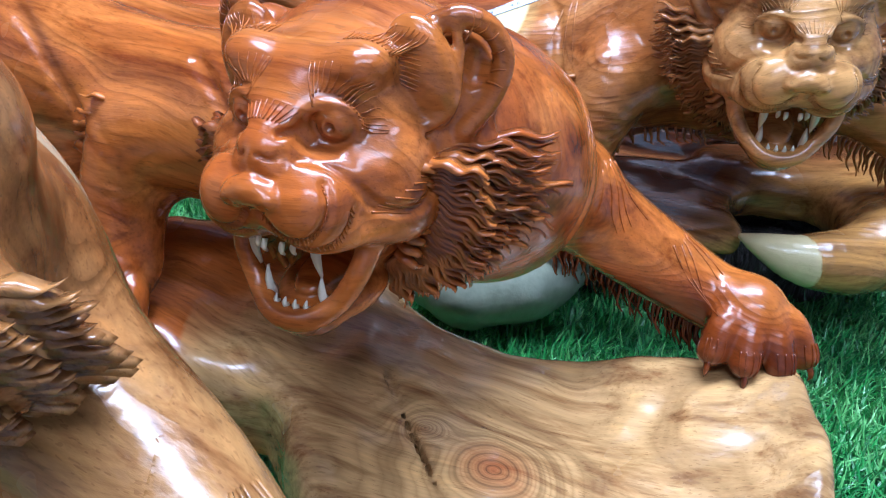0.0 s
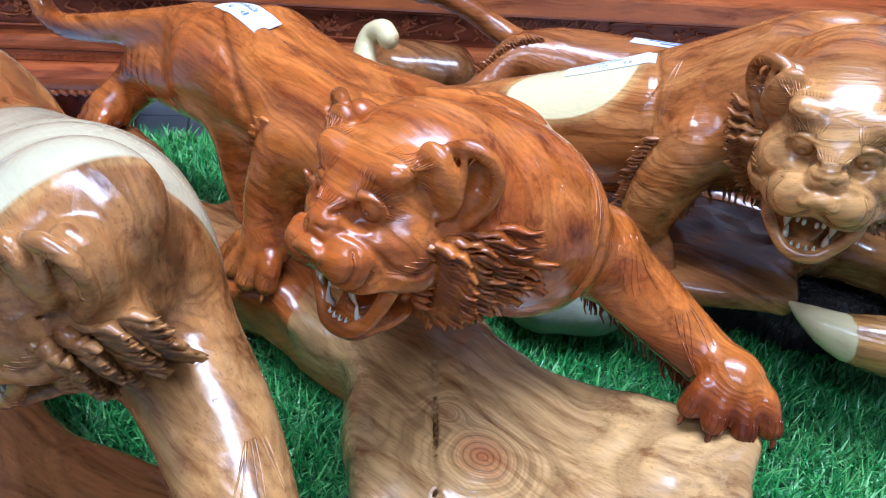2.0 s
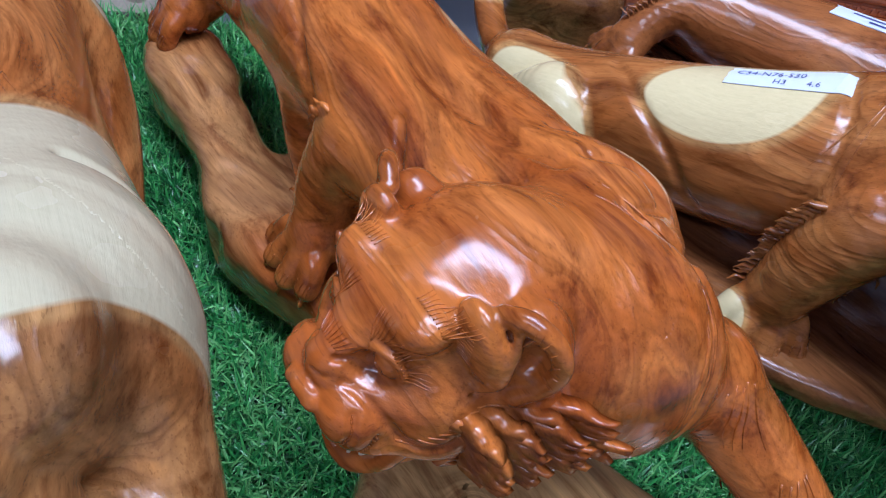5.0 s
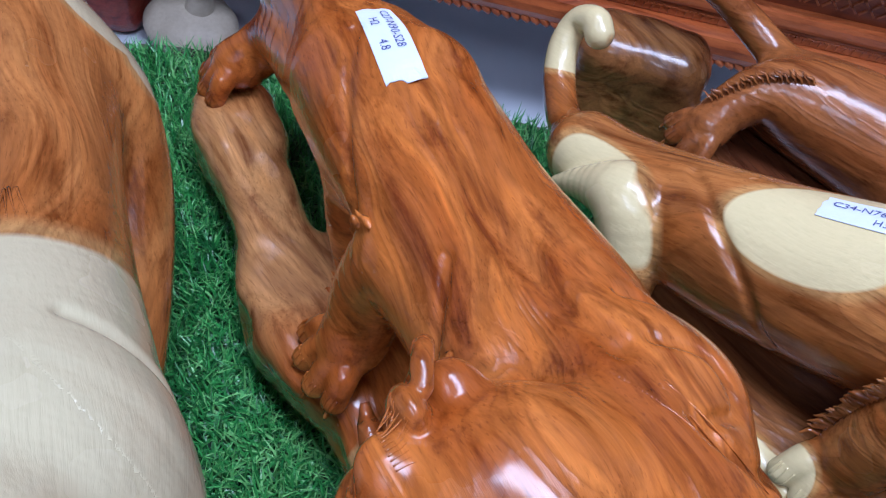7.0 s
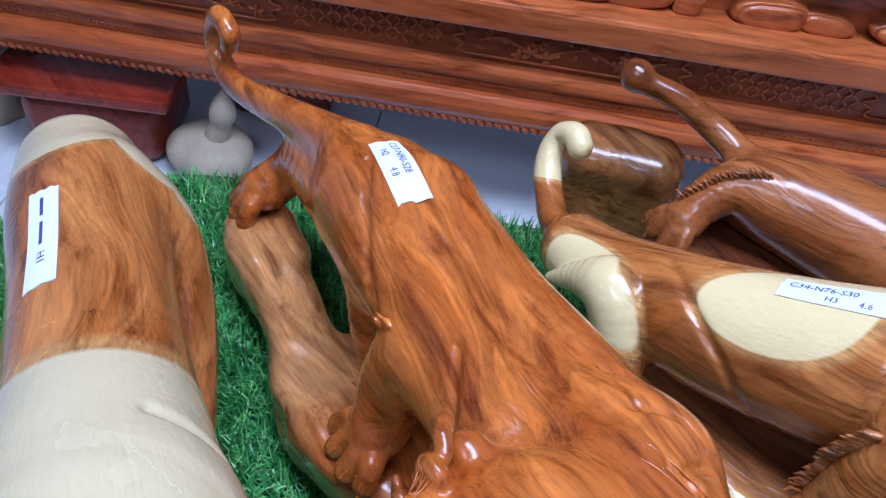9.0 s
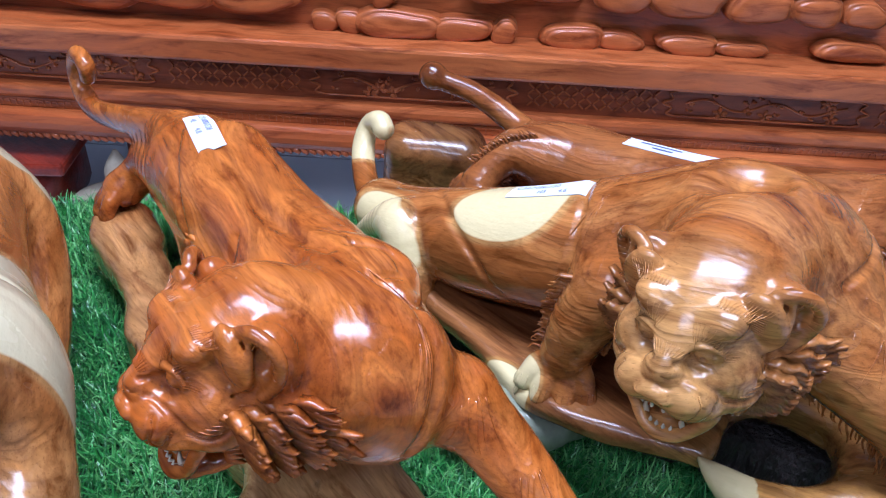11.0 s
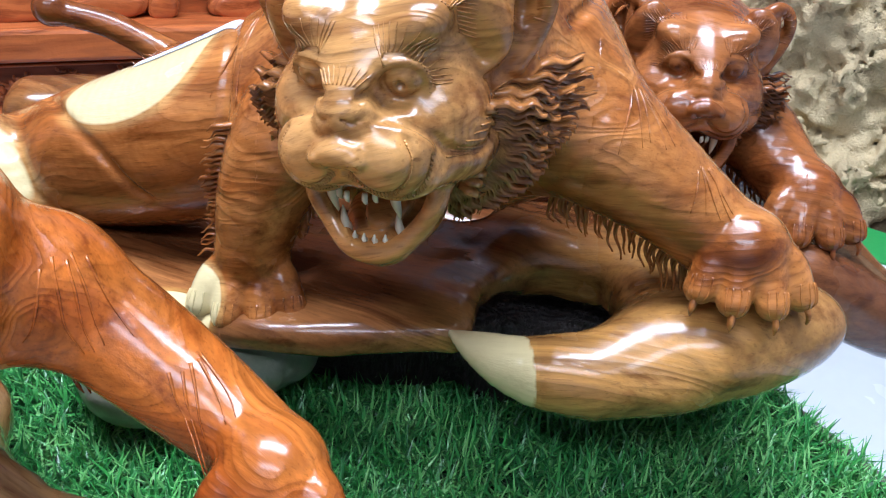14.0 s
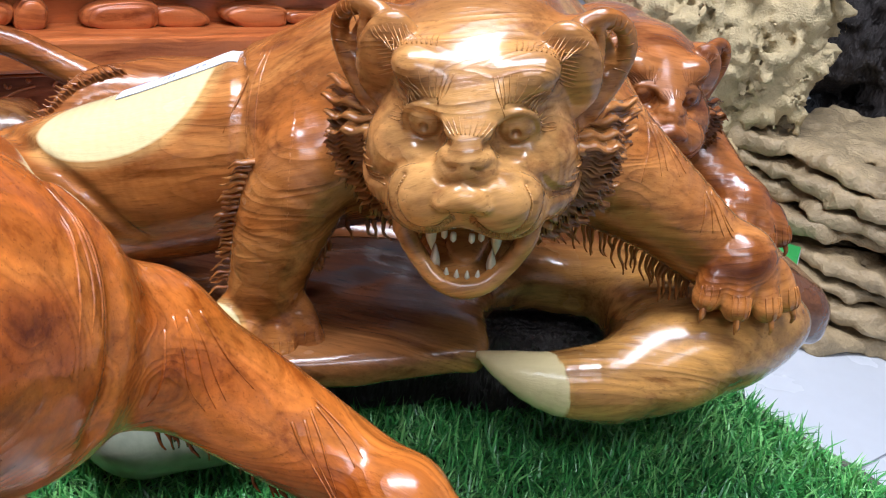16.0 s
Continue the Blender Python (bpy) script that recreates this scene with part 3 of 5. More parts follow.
class Head:
    """A tiger's head at o that faces f (nose), with u roughly up; s: its size; eye: half the eyes' spacing."""

    def __init__(self, o, f, s=1.0, eye=0.026, lean=0.0):
        self.o, self.s, self.eye = np.array(o, dtype=float), s, eye
        f = unit(f)
        r = unit(np.cross((0, 0, 1.0), f))
        u = np.cross(f, r)
        r, u = r * math.cos(lean) + u * math.sin(lean), u * math.cos(lean) - r * math.sin(lean)
        # columns: towards the viewer's right of the face, forward, up
        self.a = np.stack([r, f, u], 1)

    def at(self, x, y, z):
        return self.o + self.a @ (np.array([x, y, z]) * self.s)

    def way(self, x, y, z):
        return self.a @ np.array([x, y, z], dtype=float)

    def ball(self, clay, c, r, k=0.012, cut=False, twist=0.0):
        axes = self.a
        if twist:
            ct, st = math.cos(twist), math.sin(twist)
            axes = self.a @ np.array([[ct, 0, st], [0, 1, 0], [-st, 0, ct]])
        clay.ball(self.at(*c), np.array(r) * self.s, k * self.s, axes, cut)

    def limb(self, clay, rows, k=0.008, cut=False, n=4):
        clay.limb([(*self.at(x, y, z), r * self.s) for x, y, z, r in rows], k * self.s, n, cut)

    def model(self, clay, jaw=0.0, ears=(-1, 1)):
        """The head's forms in clay. jaw: how far the mouth hangs open beyond its usual gape."""
        e = self.eye
        # skull, neck and brow
        self.ball(clay, (0, -0.024, 0.008), (0.058, 0.058, 0.047), 0.02)
        self.ball(clay, (0, -0.022, -0.034), (0.046, 0.040, 0.040), 0.02)
        self.ball(clay, (0, 0.014, 0.020), (0.040, 0.040, 0.025), 0.016)
        # bridge and broad muzzle
        self.ball(clay, (0, 0.042, 0.010), (0.019, 0.036, 0.018), 0.014)
        self.ball(clay, (0, 0.050, -0.012), (0.036, 0.034, 0.025), 0.012)
        for m in (-1, 1):
            self.ball(clay, (m * e * 1.15, 0.024, 0.036), (0.018, 0.017, 0.012), 0.008, twist=m * -0.25)
            self.ball(clay, (m * 0.019, 0.064, -0.016), (0.0225, 0.0215, 0.0215), 0.006)
            self.ball(clay, (m * 0.024, 0.056, -0.030), (0.020, 0.018, 0.011), 0.008)
            # cheek below the eye, jowl under it, and the root of the ruff
            self.ball(clay, (m * 0.038, 0.026, -0.010), (0.021, 0.026, 0.021), 0.014)
            self.ball(clay, (m * 0.043, 0.024, -0.030), (0.020, 0.030, 0.020), 0.012)
            self.ball(clay, (m * 0.056, -0.012, -0.034), (0.020, 0.022, 0.040), 0.012)
            self.ball(clay, (m * 0.060, -0.018, -0.040), (0.018, 0.015, 0.034), 0.006, twist=m * 0.3)
        self.ball(clay, (0, 0.0815, -0.003), (0.0125, 0.0075, 0.0072), 0.004)
        for m in (-1, 1):
            self.ball(clay, (m * 0.0095, 0.0835, -0.0055), (0.0055, 0.0055, 0.0045), 0.003)
            self.ball(clay, (m * 0.0090, 0.0890, -0.0075), (0.0030, 0.004, 0.0022), 0.001, cut=True)
            # whisker-pad seam, lip line, crescent under the cheek, wrinkles on the bridge
            for rows, r in (([(0.003, 0.0885, -0.014), (0.012, 0.0865, -0.025), (0.026, 0.0815, -0.024), (0.034, 0.075, -0.012), (0.033, 0.071, 0.001)], 0.0021),
                            ([(0.006, 0.086, -0.033), (0.022, 0.082, -0.034), (0.036, 0.073, -0.028), (0.043, 0.064, -0.015)], 0.0021),
                            ([(0.016, 0.066, 0.006), (0.028, 0.062, 0.004), (0.038, 0.058, -0.006), (0.046, 0.050, -0.020), (0.056, 0.036, -0.025), (0.063, 0.018, -0.014)], 0.0026)):
                clay.groove([self.at(m * x, y, z) for x, y, z in rows], r * self.s, 0.0025 * self.s)
            self.limb(clay, [(m * 0.003, 0.0795, 0.006, 0.0012), (m * 0.009, 0.0790, 0.003, 0.0012), (m * 0.015, 0.076, 0.005, 0.0012), (m * 0.016, 0.072, 0.010, 0.0010)], 0.0015, True)
            self.limb(clay, [(m * 0.003, 0.0760, 0.012, 0.0011), (m * 0.009, 0.0745, 0.010, 0.0011), (m * 0.015, 0.070, 0.013, 0.0010)], 0.0015, True)
            self.limb(clay, [(m * 0.009, 0.066, 0.018, 0.0020), (m * 0.013, 0.058, 0.016, 0.0020), (m * 0.016, 0.055, 0.008, 0.0016)], 0.003, True)
        drop = -0.076 - jaw
        # mouth: a deep cavity over a thin-lipped lower jaw that flares at the corners
        self.ball(clay, (0, 0.006, drop + 0.024), (0.036, 0.036, 0.030), 0.010)
        self.ball(clay, (0, 0.034, drop - 0.005), (0.029, 0.034, 0.013), 0.008)
        self.ball(clay, (0, 0.040, (drop - 0.034) / 2 - 0.001), (0.026, 0.040, (-0.034 - drop) / 2 - 0.001), 0.004, cut=True)
        self.limb(clay, [(-0.035, 0.034, -0.034, 0.007), (-0.036, 0.054, -0.049, 0.0062), (-0.025, 0.064, drop + 0.010, 0.0058), (-0.010, 0.074, drop + 0.001, 0.0060), (0.010, 0.074, drop + 0.001, 0.0060), (0.025, 0.064, drop + 0.010, 0.0058), (0.036, 0.054, -0.049, 0.0062), (0.035, 0.034, -0.034, 0.007)], 0.005)
        self.ball(clay, (0, 0.060, drop - 0.008), (0.017, 0.015, 0.010), 0.008)
        self.ball(clay, (0, 0.034, drop + 0.007), (0.014, 0.028, 0.0055), 0.004)
        for m in (-1, 1):
            ex, ey, ez = m * e, 0.0425, 0.016
            self.ball(clay, (ex + m * 0.001, ey + 0.013, ez), (0.0125, 0.015, 0.0110), 0.003, cut=True)
            self.ball(clay, (ex, ey - 0.001, ez), (0.0100, 0.0100, 0.0098), 0.0008)
            iris = [(ex + m * 0.0008 + 0.0056 * math.cos(t) * m, ey + 0.0075, ez + 0.0056 * math.sin(t), 0.0010) for t in np.linspace(0, 6.283, 13)]
            self.limb(clay, iris, 0.0006, True, 2)
            self.ball(clay, (ex + m * 0.0008, ey + 0.0095, ez), (0.0028, 0.005, 0.0028), 0.0006, cut=True)
            lid = [(ex + 0.0120 * math.cos(t) * m, ey + 0.0040 - 0.0045 * math.cos(t), ez + 0.0104 * math.sin(t), 0.0021) for t in np.linspace(-0.6, 3.6, 11)]
            self.limb(clay, lid, 0.002, n=2)
            bag = [(ex + 0.0120 * math.cos(t) * m, ey + 0.0030 - 0.0045 * math.cos(t), ez + 0.0108 * math.sin(t), 0.0014) for t in np.linspace(3.6, 5.7, 7)]
            self.limb(clay, bag, 0.002, n=2)
            if m not in ears:
                continue
            # ear: a tongue folded flat on the side of the head and a looped shell behind it
            self.ball(clay, (m * 0.058, -0.020, 0.018), (0.018, 0.018, 0.028), 0.010, twist=m * -0.2)
            self.limb(clay, [(m * 0.052, -0.004, 0.048, 0.0055), (m * 0.064, -0.010, 0.051, 0.0058), (m * 0.076, -0.016, 0.043, 0.0056), (m * 0.081, -0.017, 0.028, 0.0052), (m * 0.076, -0.012, 0.011, 0.0050), (m * 0.066, -0.002, -0.003, 0.0046)], 0.004)
            self.ball(clay, (m * 0.0700, -0.006, 0.029), (0.0066, 0.011, 0.0125), 0.003, cut=True, twist=m * 0.15)
            self.ball(clay, (m * 0.049, 0.005, 0.028), (0.0180, 0.0105, 0.0280), 0.003, twist=m * -0.22)
            self.limb(clay, [(m * 0.034, 0.014, 0.034, 0.0012), (m * 0.038, 0.019, 0.012, 0.0020), (m * 0.050, 0.018, 0.001, 0.0022), (m * 0.063, 0.009, 0.008, 0.0020)], 0.002, True)
            self.limb(clay, [(m * 0.037, 0.013, 0.034, 0.0022), (m * 0.041, 0.0165, 0.014, 0.0026), (m * 0.051, 0.0155, 0.005, 0.0028), (m * 0.062, 0.007, 0.012, 0.0028), (m * 0.065, -0.002, 0.034, 0.0028), (m * 0.062, -0.006, 0.050, 0.0026)], 0.003)

    def locks(self, clay, carving, rng, side=(-1, 1), rows=4, slot=0, reach=1.0):
        """Carved ruff of stacked wavy leaves from the ears to below the jaw, brow strokes and stitches."""
        for m in side:
            for row in range(rows):
                count = 44 - row * 2
                for i in range(count):
                    t = (i + 0.15 + 0.5 * (row % 2) + rng.uniform(-0.12, 0.12)) / count
                    ang = -0.06 - 1.42 * t
                    out = np.array([m * math.cos(ang) * 0.92, -0.06 - 0.20 * row, math.sin(ang)])
                    long = reach * rng.uniform(0.036, 0.046) * (0.86 + 0.30 * math.sin(0.5 + t * 2.6)) * (0.78 + 0.12 * row)
                    base = np.array([m * (0.057 - 0.034 * t ** 2.2), 0.022 - 0.010 * row - 0.006 * t, -0.008 - 0.080 * t + 0.010 * t * t])
                    curl = np.array([0, rng.uniform(-0.25, 0.05), rng.uniform(-0.16, 0.10) - 0.10])
                    pts = [self.at(*(base + out * long * a + curl * long * a * a * 0.5)) for a in (0, 0.2, 0.4, 0.6, 0.8, 1.0)]
                    carving.lock(pts, self.way(0.15 * m, 1, 0.1), rng.uniform(0.0078, 0.0104) * self.s, rng.uniform(0.0011, 0.0016) * self.s, slot, 0.0016 * self.s, 0.9 * row + i * 0.16 + rng.uniform(-0.35, 0.35), rng.uniform(2.0, 2.4), 0.42)

            def cut(p0, p1, wide):
                pts, nrm = touch(clay, [self.at(*(np.array(p0) + (np.array(p1) - p0) * t)) for t in (0, 0.4, 0.75, 1.0)], 0.0002)
                carving.lock(pts, nrm[1], 0.0004 * self.s, wide * 0.8 * self.s, slot)
            # strokes over the brow, down the nose root, on the cheek's crescent and the ear's tongue
            ex, ez = m * self.eye, 0.018
            for i in range(17):
                a = -0.25 + i * 0.17
                cut((ex + m * 0.0145 * math.cos(a), 0.044, ez + 0.0125 * math.sin(a)), (ex + m * 0.0235 * math.cos(a - 0.25), 0.034, ez + 0.0210 * math.sin(a - 0.25)), 0.0007)
            for i in range(5):
                cut((m * (0.001 + i * 0.0020), 0.065, 0.024), (m * (0.002 + i * 0.0036), 0.058, 0.032 - i * 0.001), 0.0005)
            for i in range(14):
                cut((m * (0.020 + i * 0.0026), 0.024, 0.052 - i * 0.0006), (m * (0.021 + i * 0.0030), 0.014, 0.058 - i * 0.0006), 0.0007)
            for i in range(11):
                f = i / 10
                cut((m * (0.044 + 0.018 * f), 0.056 - 0.040 * f, -0.020 + 0.014 * f), (m * (0.052 + 0.016 * f), 0.040 - 0.034 * f, -0.029 + 0.022 * f), 0.0008)
            for i in range(9):
                cut((m * (0.042 + i * 0.0004), 0.016, 0.026 + i * 0.0022), (m * (0.052 + i * 0.0003), 0.014, 0.023 + i * 0.0024), 0.0007)
            for i in range(7):
                a = 1.9 - i * 0.42
                cut((m * (0.072 + 0.005 * math.cos(a)), -0.004, 0.030 + 0.012 * math.sin(a)), (m * (0.074 + 0.012 * math.cos(a)), -0.010, 0.031 + 0.023 * math.sin(a)), 0.0009)
            # the scalloped edge where cheek meets ruff
            for i in range(9):
                f = i / 8
                clot = np.array([m * (0.056 - 0.012 * f), 0.022 + 0.006 * f, -0.008 - 0.052 * f])
                pts = [self.at(*(clot + np.array([m * x, y, z]))) for x, y, z in ((-0.004, 0.004, 0.003), (0.002, 0.006, 0.0), (0.006, 0.003, -0.004), (0.008, -0.002, -0.008))]
                carving.lock(pts, self.way(0.2 * m, 1, 0), 0.0060 * self.s, 0.0034 * self.s, slot, 0.0012 * self.s, i, 1.2, 0.3)
        # stitches along the pad seams and the lip lines
        for m in (-1, 1):
            rows = spline([(0.004, 0.0890, -0.016), (0.012, 0.0870, -0.0255), (0.026, 0.0820, -0.0245), (0.034, 0.0755, -0.012), (0.033, 0.0715, 0.001)], 7)
            rows = np.vstack([rows, spline([(0.006, 0.0865, -0.0335), (0.022, 0.0825, -0.0345), (0.036, 0.0735, -0.0285), (0.043, 0.0645, -0.015)], 7)])
            for x, y, z in rows:
                pts, nrm = touch(clay, [self.at(m * x, y, z - 0.0012), self.at(m * x, y, z + 0.0003), self.at(m * (x + 0.0008), y, z + 0.0016)], 0.0003)
                carving.lock(pts, nrm[1], 0.0008 * self.s, 0.0006 * self.s, slot)

    def teeth(self, carving, jaw, slot):
        low = -0.074 - jaw
        for m in (-1, 1):
            for x, y, z, l, w in ((0.018, 0.066, -0.032, -0.024, 0.0038), (0.016, 0.064, low + 0.002, 0.018, 0.0034), (0.010, 0.072, -0.034, -0.007, 0.0019), (0.005, 0.074, -0.034, -0.007, 0.0019), (0.024, 0.056, -0.034, -0.009, 0.0024), (0.027, 0.046, -0.034, -0.009, 0.0024), (0.009, 0.070, low + 0.002, 0.006, 0.0018), (0.003, 0.071, low + 0.002, 0.006, 0.0018)):
                carving.lock([self.at(m * x, y, z), self.at(m * x, y + 0.002, z + l * 0.5), self.at(m * x, y, z + l)], self.way(1, 0, 0), w * self.s, w * 1.2 * self.s, slot)


def paw(clay, carving, c, fwd, s=1.0, spread=0.50, claws=True, slot=0, toes=4):
    """A broad paw at c whose long toes lie close together along fwd, with claws tucked under their tips."""
    c, fwd = np.array(c, dtype=float), unit(fwd)
    flat = unit((fwd[0], fwd[1], 0))
    side = np.array([flat[1], -flat[0], 0])
    clay.ball(c, 0.027 * s, 0.014)
    for i in range(toes):
        a = (i / (toes - 1) - 0.5) * spread * 2
        d = unit(fwd * math.cos(a) + side * math.sin(a))
        base = c + side * math.sin(a) * 0.030 * s + d * 0.002 * s + np.array([0, 0, 0.004 * s])
        tip = c + side * math.sin(a) * 0.046 * s + d * (0.040 - 0.026 * abs(math.sin(a))) * s - np.array([0, 0, 0.013 * s])
        mid = (base + tip) / 2 + np.array([0, 0, 0.0065 * s])
        clay.limb([(*base, 0.0125 * s), (*mid, 0.0135 * s), (*tip, 0.0118 * s)], 0.0035)
        if claws:
            end = tip + d * 0.012 * s - np.array([0, 0, 0.014 * s])
            carving.lock([tip + d * 0.005 * s, (tip + end) / 2 + d * 0.006 * s, end], np.cross(d, (0, 0, 1)), 0.0034 * s, 0.0040 * s, slot)
            for k in (-1.5, -0.5, 0.5, 1.5):
                q = [tip + side * k * 0.0032 * s + d * (0.009 * v) * s + np.array([0, 0, 0.011 * s * (1 - v)]) for v in (0, 0.4, 0.8, 1.1)]
                pts, nrm = touch(clay, q, 0.0003)
                carving.lock(pts, nrm[1], 0.0007 * s, 0.0008 * s, slot)


def fringe(clay, carving, rows, out, count, length, rng, width=0.006, slot=0, sweep=(0, 0, 0)):
    """A comb of short carved tufts along a line."""
    line = touch(clay, spline(rows, 12))[0]
    seg = np.linspace(0, len(line) - 1, count)
    for s in seg:
        i = int(min(s, len(line) - 2))
        p = line[i] + (line[i + 1] - line[i]) * (s - i)
        d = unit(line[i + 1] - line[i])
        o = unit(np.array(out) + np.array(sweep) + rng.uniform(-0.12, 0.12, 3))
        l = length * rng.uniform(0.75, 1.2)
        carving.lock([p - o * l * 0.3, p + o * l * 0.25, p + o * l * 0.65 + d * l * 0.15, p + o * l + d * l * 0.4], np.cross(d, o), width * rng.uniform(0.8, 1.1), 0.0024, slot, 0.0010, rng.uniform(0, 6))


def strokes(clay, carving, a, b, across, count, rng, slot=0, wide=0.0011):
    """A fan of fine cuts laid on the skin from a towards b, spread across."""
    a, b, across = np.array(a), np.array(b), np.array(across)
    for i in range(count):
        s = (i / max(count - 1, 1) - 0.5)
        p0, p1 = a + across * s * 0.5 + rng.uniform(-0.002, 0.002, 3), b + across * s * 1.3 + rng.uniform(-0.005, 0.005, 3)
        row = [p0 + (p1 - p0) * t for t in (0, 0.33, 0.66, 1.0)]
        pts, nrm = touch(clay, row, 0.0002)
        carving.lock(pts, nrm[1], 0.0010, wide, slot)


CLAY = 0.0026
SKINS = {}


def tiger_amber():
    rng = np.random.default_rng(1)
    c = Carving()
    clay = Clay((-0.74, 0.27, -0.02), (0.36, 0.83, 0.37), CLAY)
    clay.limb([(-0.335, 0.662, 0.222, 0.066), (-0.278, 0.638, 0.228, 0.072), (-0.175, 0.592, 0.224, 0.071), (-0.075, 0.540, 0.234, 0.076), (-0.005, 0.478, 0.254, 0.074), (0.03, 0.462, 0.254, 0.074)], 0.02, 12)
    clay.ball((0.052, 0.472, 0.236), (0.066, 0.062, 0.070), 0.03)
    clay.ball((0.106, 0.506, 0.216), 0.041, 0.015)
    clay.limb([(0.02, 0.45, 0.27, 0.062), (-0.01, 0.415, 0.285, 0.055), (-0.035, 0.385, 0.29, 0.045)], 0.03)
    # foreleg stretched to the side
    clay.limb([(0.108, 0.506, 0.215, 0.036), (0.14, 0.508, 0.194, 0.033), (0.18, 0.500, 0.172, 0.030), (0.220, 0.486, 0.155, 0.026), (0.242, 0.470, 0.152, 0.025)], 0.012)
    paw(clay, c, (0.250, 0.462, 0.152), (0.05, -1, -0.25), 0.92)
    # folded foreleg
    clay.limb([(-0.07, 0.500, 0.235, 0.050), (-0.13, 0.528, 0.226, 0.043), (-0.188, 0.548, 0.208, 0.042), (-0.212, 0.540, 0.165, 0.034), (-0.213, 0.525, 0.120, 0.029)], 0.02)
    paw(clay, c, (-0.212, 0.512, 0.108), (-0.45, -0.8, -0.3), 0.95)
    # hind legs
    clay.limb([(-0.32, 0.660, 0.20, 0.060), (-0.40, 0.690, 0.185, 0.052), (-0.47, 0.715, 0.165, 0.040), (-0.505, 0.715, 0.135, 0.030), (-0.525, 0.695, 0.110, 0.027)], 0.02)
    paw(clay, c, (-0.530, 0.685, 0.105), (-0.6, -0.6, -0.3), 0.9)
    clay.limb([(-0.29, 0.625, 0.18, 0.045), (-0.28, 0.600, 0.13, 0.030), (-0.265, 0.595, 0.085, 0.028)], 0.02)
    clay.limb([(-0.385, 0.680, 0.245, 0.030), (-0.45, 0.700, 0.228, 0.022), (-0.55, 0.728, 0.195, 0.019), (-0.64, 0.755, 0.170, 0.016), (-0.685, 0.772, 0.178, 0.015), (-0.700, 0.780, 0.212, 0.014), (-0.682, 0.775, 0.240, 0.013), (-0.655, 0.765, 0.232, 0.013), (-0.658, 0.766, 0.214, 0.012)], 0.02, 5)
    # shoulder blades, the hollow behind the ear, spine and flank cuts
    clay.ball((-0.075, 0.478, 0.318), (0.030, 0.024, 0.026), 0.025, cut=True)
    clay.ball((0.022, 0.424, 0.300), 0.014, 0.008)
    clay.ball((0.000, 0.530, 0.290), (0.050, 0.040, 0.028), 0.025)
    clay.ball((-0.275, 0.665, 0.268), (0.040, 0.030, 0.030), 0.010)
    clay.groove([(-0.26, 0.620, 0.30), (-0.17, 0.570, 0.29), (-0.09, 0.530, 0.30), (-0.03, 0.510, 0.32)], 0.0045, 0.012)
    clay.groove([(-0.05, 0.555, 0.31), (-0.02, 0.570, 0.30), (0.03, 0.560, 0.29), (0.065, 0.530, 0.29), (0.060, 0.500, 0.31), (0.02, 0.495, 0.32)], 0.0042, 0.008)
    clay.groove([(-0.02, 0.530, 0.33), (0.01, 0.545, 0.32), (0.04, 0.530, 0.32), (0.03, 0.510, 0.33)], 0.0036, 0.005)
    clay.groove([(0.03, 0.500, 0.33), (0.075, 0.490, 0.30), (0.095, 0.460, 0.26), (0.10, 0.440, 0.22)], 0.0042, 0.008)
    clay.groove([(-0.33, 0.640, 0.28), (-0.27, 0.590, 0.25), (-0.22, 0.560, 0.21), (-0.20, 0.550, 0.17)], 0.0030, 0.010)
    clay.groove([(-0.15, 0.520, 0.28), (-0.11, 0.480, 0.25), (-0.07, 0.455, 0.21)], 0.0030, 0.008)
    head = Head((-0.0355, 0.387, 0.301), (-0.42, -0.90, -0.14), 1.0, 0.0235, 0.12)
    face = fine_head(clay, head, 0.004)
    SKINS["amber"] = clay
    c.clay(clay)
    c.clay(face)
    head.locks(face, c, rng)
    head.teeth(c, 0.004, 1)
    strokes(clay, c, (0.128, 0.495, 0.240), (0.150, 0.470, 0.205), (0.02, 0.03, 0), 5, rng)
    strokes(clay, c, (0.195, 0.485, 0.195), (0.215, 0.460, 0.165), (0.02, 0.03, 0), 5, rng)
    strokes(clay, c, (0.075, 0.480, 0.310), (0.105, 0.440, 0.255), (0.012, 0.012, 0), 6, rng)
    strokes(clay, c, (-0.005, 0.50, 0.33), (0.06, 0.49, 0.31), (0.01, 0.02, 0), 3, rng)
    fringe(clay, c, [(0.10, 0.520, 0.170), (0.15, 0.520, 0.150), (0.20, 0.505, 0.130), (0.225, 0.490, 0.115)], (-0.25, 0.1, -1), 34, 0.026, rng, 0.007)
    fringe(clay, c, [(0.11, 0.510, 0.170), (0.16, 0.508, 0.148), (0.205, 0.492, 0.128), (0.228, 0.480, 0.115)], (-0.15, -0.1, -1), 30, 0.020, rng, 0.006)
    fringe(clay, c, [(-0.19, 0.575, 0.225), (-0.225, 0.570, 0.195), (-0.245, 0.550, 0.160), (-0.250, 0.530, 0.130)], (-0.9, 0.3, 0.1), 22, 0.012, rng)
    base = Clay((-0.62, 0.10, -0.03), (0.36, 0.75, 0.18), 0.0036)

    def lift(x, y):
        return 0.055 * np.clip((x - 0.13) / 0.15, 0, 1) ** 1.5 - 0.012 * np.clip((0.32 - y) / 0.2, 0, 1) + 0.004 * np.sin(x * 31 + y * 17)
